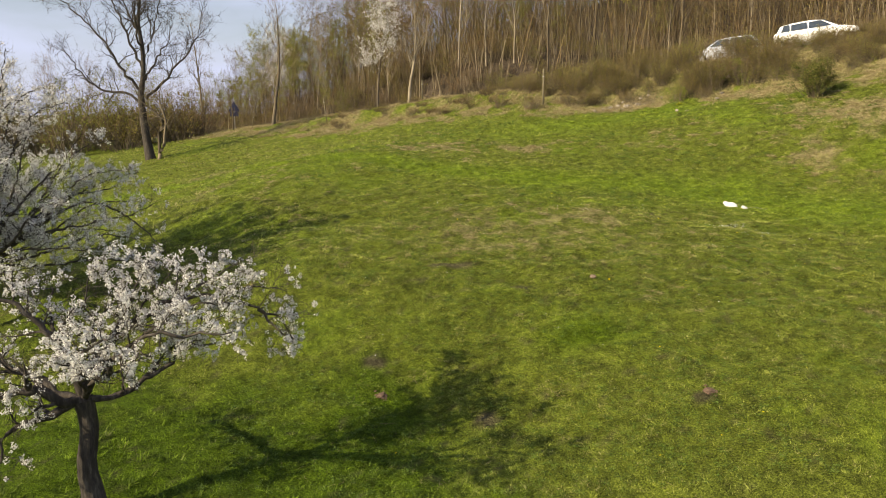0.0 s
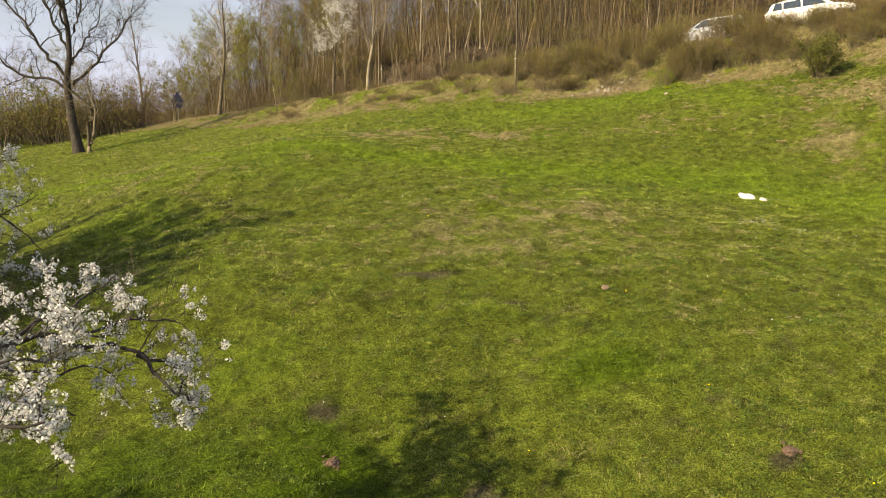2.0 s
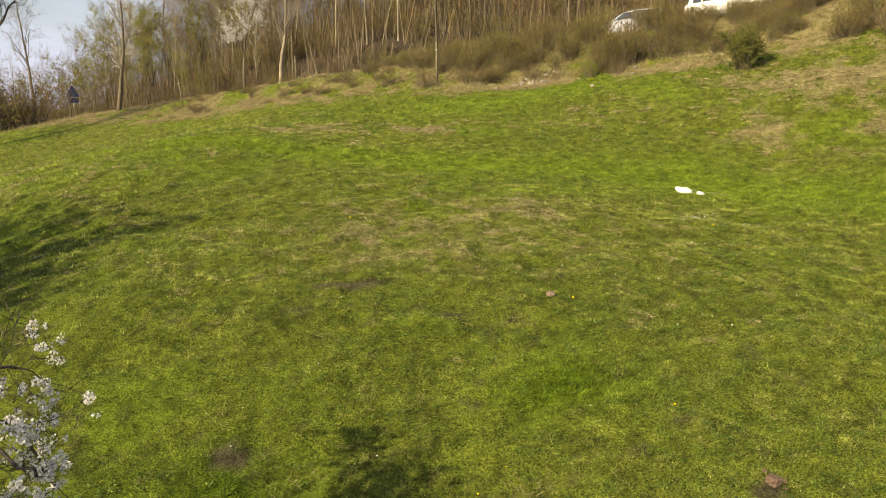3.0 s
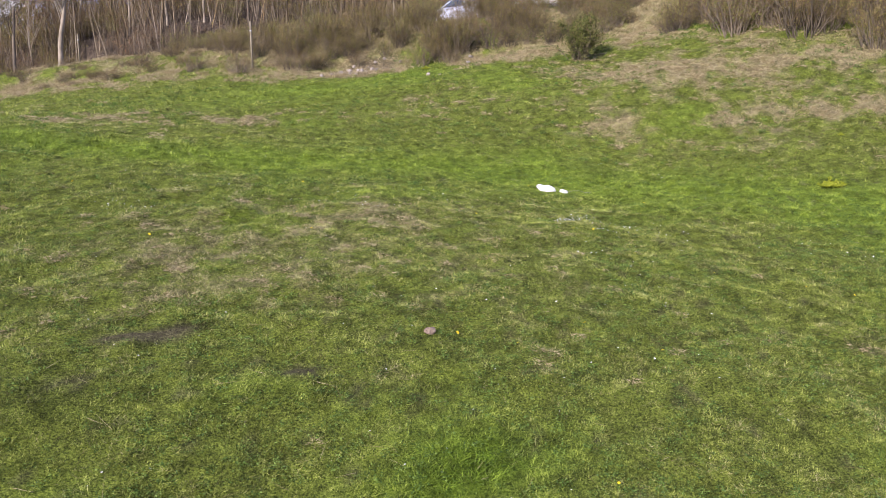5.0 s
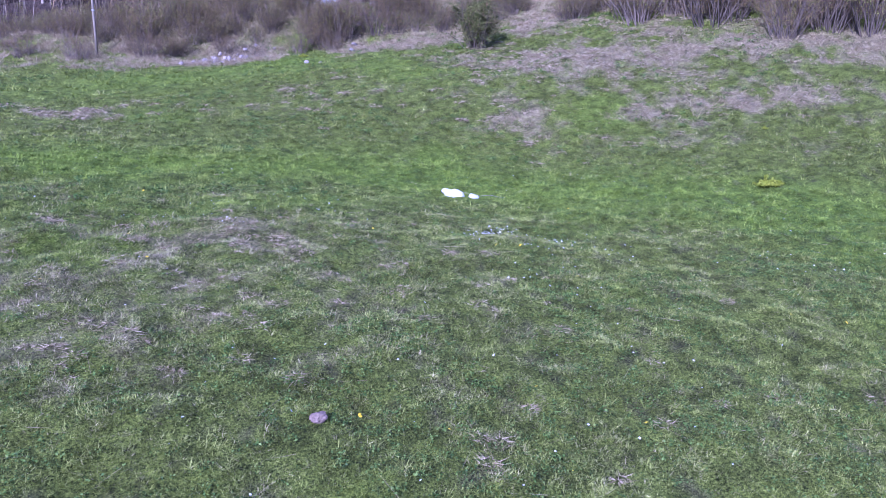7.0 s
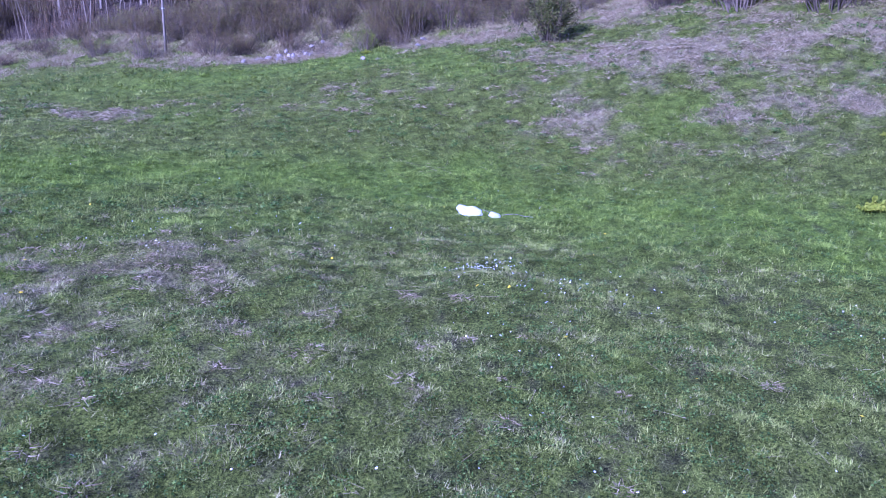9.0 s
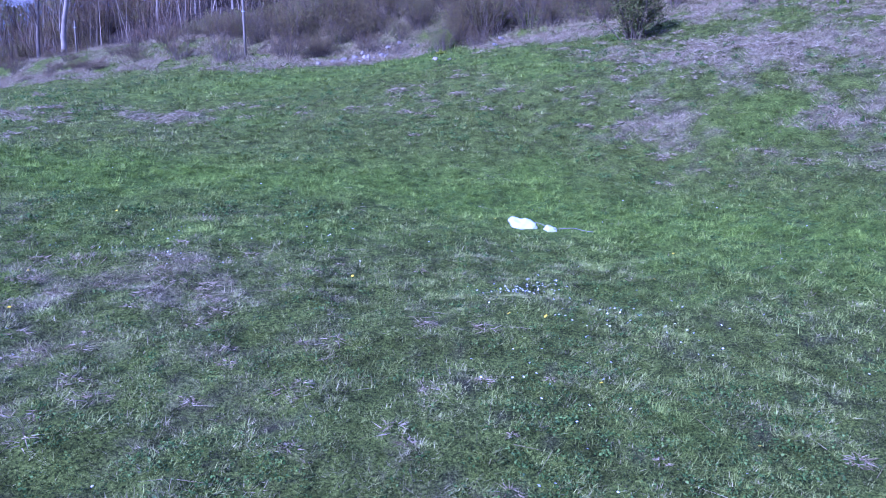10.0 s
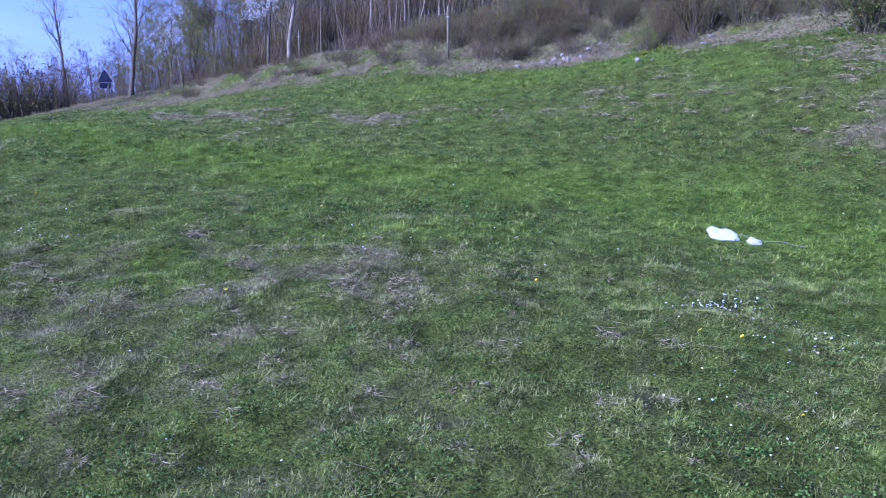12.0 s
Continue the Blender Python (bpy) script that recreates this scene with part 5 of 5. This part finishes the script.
def build_stones():
    rng = np.random.default_rng(47)
    shapes = [stone_mesh("stone", rng, 1, 0.6, STONE, 1 + k % 2) for k in range(6)]
    heap = thing("rubble_heap", (9.6, 43.6, land(9.6, 43.6)), "heap of pale limestone rubble below the bushes", "rubble")
    for k in range(70):
        a, r = rng.random() * 2 * np.pi, abs(rng.normal()) * 0.6
        x, y = 10.5 + math.cos(a) * r * 2.0, 43.6 + math.sin(a) * r * 0.9
        s = 0.035 + 0.13 * rng.random() ** 2.2
        st = part("stone", shapes[k % 6], heap)
        st.matrix_basis = pose(x - 9.6, y - 43.6, land(x, y) - land(9.6, 43.6) + 0.25 * s, *rng.uniform(0, 360, 3))
        st.scale = (s, s, s)
    for x, y, s in ((11.9, 38.4, 0.11), (12.3, 38.1, 0.08), (15.2, 41.2, 0.2), (14.6, 40.2, 0.13), (15.9, 42.3, 0.18), (16.4, 42.6, 0.14), (17.0, 42.9, 0.2), (17.6, 43.3, 0.15)):
        st = tagged(new("pale_stone", shapes[int(x * 7) % 6]), "single pale stone lying in the turf", "stone", "pale stones")
        st.matrix_basis = pose(x, y, land(x, y) + 0.2 * s, 10, 20, x * 50)
        st.scale = (s, s, s)
    st = tagged(new("field_stone", stone_mesh("field_stone", rng, 0.085, 0.6, STONE_DARK, 3)), "rounded brownish stone half sunk in short grass", "stone")
    st.matrix_basis = pose(3.87, 18.75, land(3.87, 18.75) + 0.03)


build_stones()


def build_molehills():
    """Small crumbly mounds of bare soil."""
    rng = np.random.default_rng(61)
    soil = simple("bare_soil", [(0.3, (0.07, 0.042, 0.03)), (0.55, (0.15, 0.1, 0.075)), (0.8, (0.24, 0.18, 0.14))], 40, 0.95, 0.1, 0.8, 0.02)
    for x, y, s in ((5.25, 13.85, 0.11), (-1.4, 14.8, 0.11)):
        mound = thing("molehill", (x, y, land(x, y)), "small crumbly mound of bare brown soil in the turf", "molehill", "molehills")
        part("mound", stone_mesh("mound", rng, s, 0.5, soil, 3), mound)
        for k in range(14):
            a, r = rng.random() * 6.283, s * rng.uniform(0.6, 1.5)
            c = part("crumb", stone_mesh("crumb", rng, rng.uniform(0.015, 0.04), 0.8, soil, 1), mound)
            cx, cy = math.cos(a) * r, math.sin(a) * r
            c.matrix_basis = pose(cx, cy, land(x + cx, y + cy) - land(x, y) + 0.01)


build_molehills()


def fence_post(x, y, high, lean, turn, r, label):
    r *= 0.8
    root = thing("fence_post", (x, y, land(x, y)), label, "fence post", "old fence posts", turn)
    bm = bmesh.new()
    bmesh.ops.create_cone(bm, cap_ends=True, segments=10, radius1=r, radius2=r * 0.85, depth=high + 0.4)
    bmesh.ops.bevel(bm, geom=[e for e in bm.edges if all(v.co.z > 0 for v in e.verts)], offset=r * 0.25, segments=1, affect="EDGES")
    for v in bm.verts:
        v.co += Vector((0, 0, (high - 0.4) / 2))
        v.co.x += math.tan(radians(lean)) * v.co.z + 0.01 * noise.noise(v.co * 3)
    bm_part("post", bm, POST_WOOD, root, shade=True)
    bm = bmesh.new()
    bmesh.ops.create_cone(bm, cap_ends=True, segments=8, radius1=r * 1.25, radius2=r * 1.25, depth=0.04)
    for v in bm.verts:
        v.co += Vector((math.tan(radians(lean)) * high * 0.8, 0, high * 0.8))
    bm_part("wire_band", bm, GALVANISED, root, "dull steel wire wrapped round the post")


fence_post(-9.6, 59.0, 1.9, -6, 20, 0.06, "leaning grey wooden fence post on the bank")
fence_post(-1.8, 54.5, 1.5, 1, 60, 0.06, "grey wooden fence post on the bank")
fence_post(6.0, 46.2, 2.2, 1, 100, 0.07, "tall weathered fence post among the bushes")
fence_post(-17.6, 66.5, 1.3, 8, 10, 0.05, "short leaning fence post by the road")


def build_sign():
    x, y = -21.9, 76.0
    z = land(x, y)
    root = thing("road_sign", (x, y, z), "triangular road sign seen from its dark back", "road sign", turn=18)
    bm = bmesh.new()
    bmesh.ops.create_cone(bm, cap_ends=True, segments=12, radius1=0.04, radius2=0.04, depth=3.3)
    for v in bm.verts:
        v.co.z += 1.45
    bm_part("pole", bm, GALVANISED, root, shade=True)

    def plate(name, outline, depth, yoff):
        bm = bmesh.new()
        vs = [bm.verts.new((px, yoff, pz)) for px, pz in outline]
        f = bm.faces.new(vs)
        r = bmesh.ops.extrude_face_region(bm, geom=[f])
        for v in r["geom"]:
            if isinstance(v, bmesh.types.BMVert):
                v.co.y -= depth
        bmesh.ops.recalc_face_normals(bm, faces=bm.faces)
        return bm_part(name, bm, SIGN_BACK, root)

    plate("triangle_plate", [(-0.55, 2.05), (-0.5, 1.98), (0.5, 1.98), (0.55, 2.05), (0.05, 2.95), (-0.05, 2.95)], 0.03, -0.05)
    plate("lower_plate", [(-0.42, 1.5), (0.42, 1.5), (0.42, 1.93), (-0.42, 1.93)], 0.03, -0.05)
    for zz in (1.7, 2.3):
        bm = bmesh.new()
        bmesh.ops.create_cube(bm, size=1)
        for v in bm.verts:
            v.co = Vector((v.co.x * 0.16, v.co.y * 0.06 - 0.02, v.co.z * 0.05 + zz))
        bm_part("clamp", bm, GALVANISED, root)


build_sign()


def build_sack():
    """The white sheet and its tied-off end lying in the grass."""
    x0, y0 = 10.05, 25.85

    def lump(name, cx, cy, lx, ly, lz, turn, seed, mat):
        bm = bmesh.new()
        bmesh.ops.create_icosphere(bm, subdivisions=4, radius=1)
        c, s = math.cos(turn), math.sin(turn)
        for v in bm.verts:
            p = v.co.copy()
            k = 1 + 0.3 * noise.noise(p * 1.3 + Vector((seed, 0, 0))) + 0.12 * noise.noise(p * 4.2 + Vector((0, seed, 0)))
            px, py = p.x * lx * k, p.y * ly * k * (1 - 0.25 * p.x)
            wx, wy = cx + px * c - py * s, cy + px * s + py * c
            pz = max(p.z, -0.25) * lz * k
            v.co = Vector((wx - x0, wy - y0, land(wx, wy) - land(x0, y0) + pz + 0.03 * lz))
        return bm, mat

    root = thing("white_plastic_sack", (x0, y0, land(x0, y0)), "crumpled white plastic sack with trailing cord on grass", "plastic sack")
    bm, m = lump("sheet", 10.14, 25.95, 0.25, 0.13, 0.11, -0.42, 3.0, PLASTIC)
    bm_part("body", bm, m, root, shade=True)
    bm, m = lump("knot", 10.56, 25.78, 0.11, 0.08, 0.075, -0.3, 9.0, PLASTIC)
    bm_part("tied_end", bm, m, root, shade=True)
    pts = []
    for k in range(30):
        t = k / 29
        x, y = 10.25 + 1.0 * t, 25.9 - 0.36 * t + 0.03 * math.sin(9 * t)
        pts.append((x - x0, y - y0, land(x, y) - land(x0, y0) + 0.05 + 0.02 * math.sin(13 * t), 0.0045))
    part("cord", mesh_of("cord", *tubes([pts], 6), CORD, None, True), root)


build_sack()


# ---- flowers ----
def build_flowers():
    rng = np.random.default_rng(59)
    P = []
    for cx, cy, sx, sy, n in ((9.0, 23.05, 0.28, 0.17, 80), (9.4, 22.0, 0.4, 0.3, 38), (-0.1, 25.0, 0.35, 0.25, 22), (4.75, 24.1, 0.3, 0.15, 12), (8.2, 20.6, 0.6, 0.5, 16), (10.3, 21.3, 0.5, 0.5, 18), (4.2, 24.6, 0.5, 0.4, 16),
                              (6.0, 25.2, 0.8, 0.3, 20), (1.0, 26.0, 1.0, 0.6, 14), (8.4, 18.6, 0.7, 0.6, 12), (5.5, 18.0, 1.5, 0.8, 12), (12.5, 20.0, 1.0, 1.0, 14)):
        P.append(np.column_stack([rng.normal(cx, sx, n), rng.normal(cy, sy, n)]))
    P.append(np.column_stack([rng.uniform(-3, 15, 130), rng.uniform(15, 29, 130)]))
    P = np.vstack(P)

    def heads(P, radius, high, mat, name, label, cat):
        V, Fc, base = [], [], 0
        for x, y in P:
            r = radius * rng.uniform(0.7, 1.2)
            z = land(x, y) + high * rng.uniform(0.8, 1.3)
            tx, ty = rng.normal() * 0.3, rng.normal() * 0.3
            k = 8
            ring = [(x + r * math.cos(a) * (1 if i % 2 else 0.75), y + r * math.sin(a) * (1 if i % 2 else 0.75), z + r * (tx * math.cos(a) + ty * math.sin(a))) for i, a in enumerate(np.arange(k) * 2 * np.pi / k)]
            V += ring + [(x, y, z + 0.3 * r)]
            Fc += [(base + i, base + (i + 1) % k, base + k) for i in range(k)]
            base += k + 1
        tagged(new(name, mesh_of(name, V, Fc, mat)), label, cat, kind="stuff")

    heads(P, 0.012, 0.06, PETAL_WHITE, "daisies", "white daisies scattered in the short grass", "flowers")
    Q = np.vstack([[(4.9, 18.05), (9.7, 19.4), (10.6, 18.2), (5.7, 17.2), (6.9, 23.5), (22.6, 29.4), (22.9, 29.3), (3.2, 23.0)], np.column_stack([rng.uniform(-2, 14, 26), rng.uniform(12, 27, 26)])])
    heads(Q, 0.02, 0.06, PETAL_YELLOW, "dandelions", "yellow dandelions dotted in the meadow", "flowers")


build_flowers()


# ---- car on the road ----
def build_car(s, lane, paint, label):
    off = ROAD_LINE[np.argmin(np.abs(ROAD_LINE[:, 0] - s))]
    nxt = ROAD_LINE[np.argmin(np.abs(ROAD_LINE[:, 0] - s)) + 1]
    d = nxt - off
    turn = math.degrees(math.atan2(d[1], d[0]))
    tilt = math.degrees(math.atan2(d[2], np.hypot(d[0], d[1])))
    root = new("car")
    n = np.array([-d[1], d[0]]) / np.hypot(d[0], d[1])
    back = lane > 0
    root.matrix_basis = pose(off[0] + n[0] * lane, off[1] + n[1] * lane, off[2] + 0.1, 0, tilt if back else -tilt, turn + 180 * back)
    tagged(root, label, "car")
    # outline from tail to nose: x, sill height, shoulder height, half width
    rows = [(-2.15, 0.42, 0.85, 0.78), (-2.05, 0.3, 0.95, 0.86), (-1.3, 0.24, 0.97, 0.9), (0.0, 0.22, 0.95, 0.9), (0.9, 0.22, 0.93, 0.9), (1.5, 0.24, 0.86, 0.88), (2.0, 0.28, 0.74, 0.8), (2.2, 0.4, 0.62, 0.66)]
    bm = bmesh.new()
    rings = []
    for x, lo, hi, w in rows:
        prof = [(-w * 0.9, lo), (-w, lo + 0.12), (-w, hi - 0.15), (-w * 0.93, hi), (0, hi + 0.03), (w * 0.93, hi), (w, hi - 0.15), (w, lo + 0.12), (w * 0.9, lo)]
        rings.append([bm.verts.new((x, y, z)) for y, z in prof])
    for a, b in zip(rings, rings[1:]):
        for i in range(len(a)):
            j = (i + 1) % len(a)
            bm.faces.new((a[i], b[i], b[j], a[j]))
    bm.faces.new(rings[0][::-1]), bm.faces.new(rings[-1])
    bmesh.ops.recalc_face_normals(bm, faces=bm.faces)
    bm_part("body", bm, paint, root, shade=True)
    cab = [(-2.0, 0.96, 0.78), (-1.75, 1.36, 0.66), (-1.2, 1.45, 0.64), (-0.2, 1.47, 0.63), (0.35, 1.4, 0.63), (1.15, 0.95, 0.76)]
    bm = bmesh.new()
    rings = [[bm.verts.new((x, -w, 0.9 if z > 1 else 0.93)), bm.verts.new((x, -w * 0.92, z - 0.03)), bm.verts.new((x, 0, z)), bm.verts.new((x, w * 0.92, z - 0.03)), bm.verts.new((x, w, 0.9 if z > 1 else 0.93))] for x, z, w in cab]
    for a, b in zip(rings, rings[1:]):
        for i in range(4):
            bm.faces.new((a[i], b[i], b[i + 1], a[i + 1]))
    bmesh.ops.recalc_face_normals(bm, faces=bm.faces)
    bm_part("roof", bm, paint, root, shade=True)

    def pane(name, pts):
        bm = bmesh.new()
        f = bm.faces.new([bm.verts.new(p) for p in pts])
        r = bmesh.ops.extrude_face_region(bm, geom=[f])
        c = f.calc_center_median()
        out = Vector((0, 1 if c.y > 0.2 else -1 if c.y < -0.2 else 0, 0)) if abs(c.y) > 0.2 else Vector((1 if c.x > 0 else -1, 0, 0.6)).normalized()
        for v in r["geom"]:
            if isinstance(v, bmesh.types.BMVert):
                v.co += out * 0.03
        bmesh.ops.recalc_face_normals(bm, faces=bm.faces)
        bm_part(name, bm, CAR_GLASS, root)

    for sgn in (-1, 1):
        for x0, x1, x2, x3 in ((-1.75, -1.3, -1.3, -1.6), (-1.22, -0.4, -0.4, -1.2), (-0.3, 0.85, 0.3, -0.28)):
            pane("side_window", [(x0, sgn * 0.74, 0.98), (x1, sgn * 0.745, 0.98), (x2, sgn * 0.64, 1.36), (x3, sgn * 0.645, 1.34)])
    pane("windscreen", [(1.0, -0.62, 1.02), (1.0, 0.62, 1.02), (0.45, 0.55, 1.37), (0.45, -0.55, 1.37)])
    pane("rear_window", [(-1.97, -0.62, 1.02), (-1.97, 0.62, 1.02), (-1.79, 0.55, 1.33), (-1.79, -0.55, 1.33)])
    for sgn in (-1, 1):
        for name, x, z, mat in (("headlight", 2.05, 0.66, LAMP_GLASS), ("tail_light", -2.1, 0.82, LAMP_RED)):
            bm = bmesh.new()
            bmesh.ops.create_uvsphere(bm, u_segments=10, v_segments=6, radius=1)
            for v in bm.verts:
                v.co = Vector((v.co.x * 0.1 + x, v.co.y * 0.15 + sgn * 0.6, v.co.z * 0.08 + z))
            bm_part(name, bm, mat, root, shade=True)
        for x in (-1.35, 1.35):
            wheel = new("wheel")
            wheel.parent = root
            wheel.matrix_basis = pose(x, sgn * 0.8, 0.31, 90, 0, 0)
            wheel.empty_display_size = 0.3
            bm = bmesh.new()
            bmesh.ops.create_cone(bm, cap_ends=True, segments=24, radius1=0.31, radius2=0.31, depth=0.2)
            bmesh.ops.bevel(bm, geom=[e for e in bm.edges if len(e.link_faces) == 2 and e.calc_face_angle() > 1], offset=0.04, segments=2, affect="EDGES")
            bm_part("tyre", bm, RUBBER, wheel, shade=True)
            bm = bmesh.new()
            bmesh.ops.create_cone(bm, cap_ends=True, segments=20, radius1=0.19, radius2=0.19, depth=0.215)
            bm_part("rim", bm, ALLOY, wheel)


build_car(21.3, -1.2, CAR_PAINT, "white estate car on the road behind the hedge")
build_car(17.9, 1.2, CAR_SILVER, "silver car on the road, hidden to its roof by the hedge")
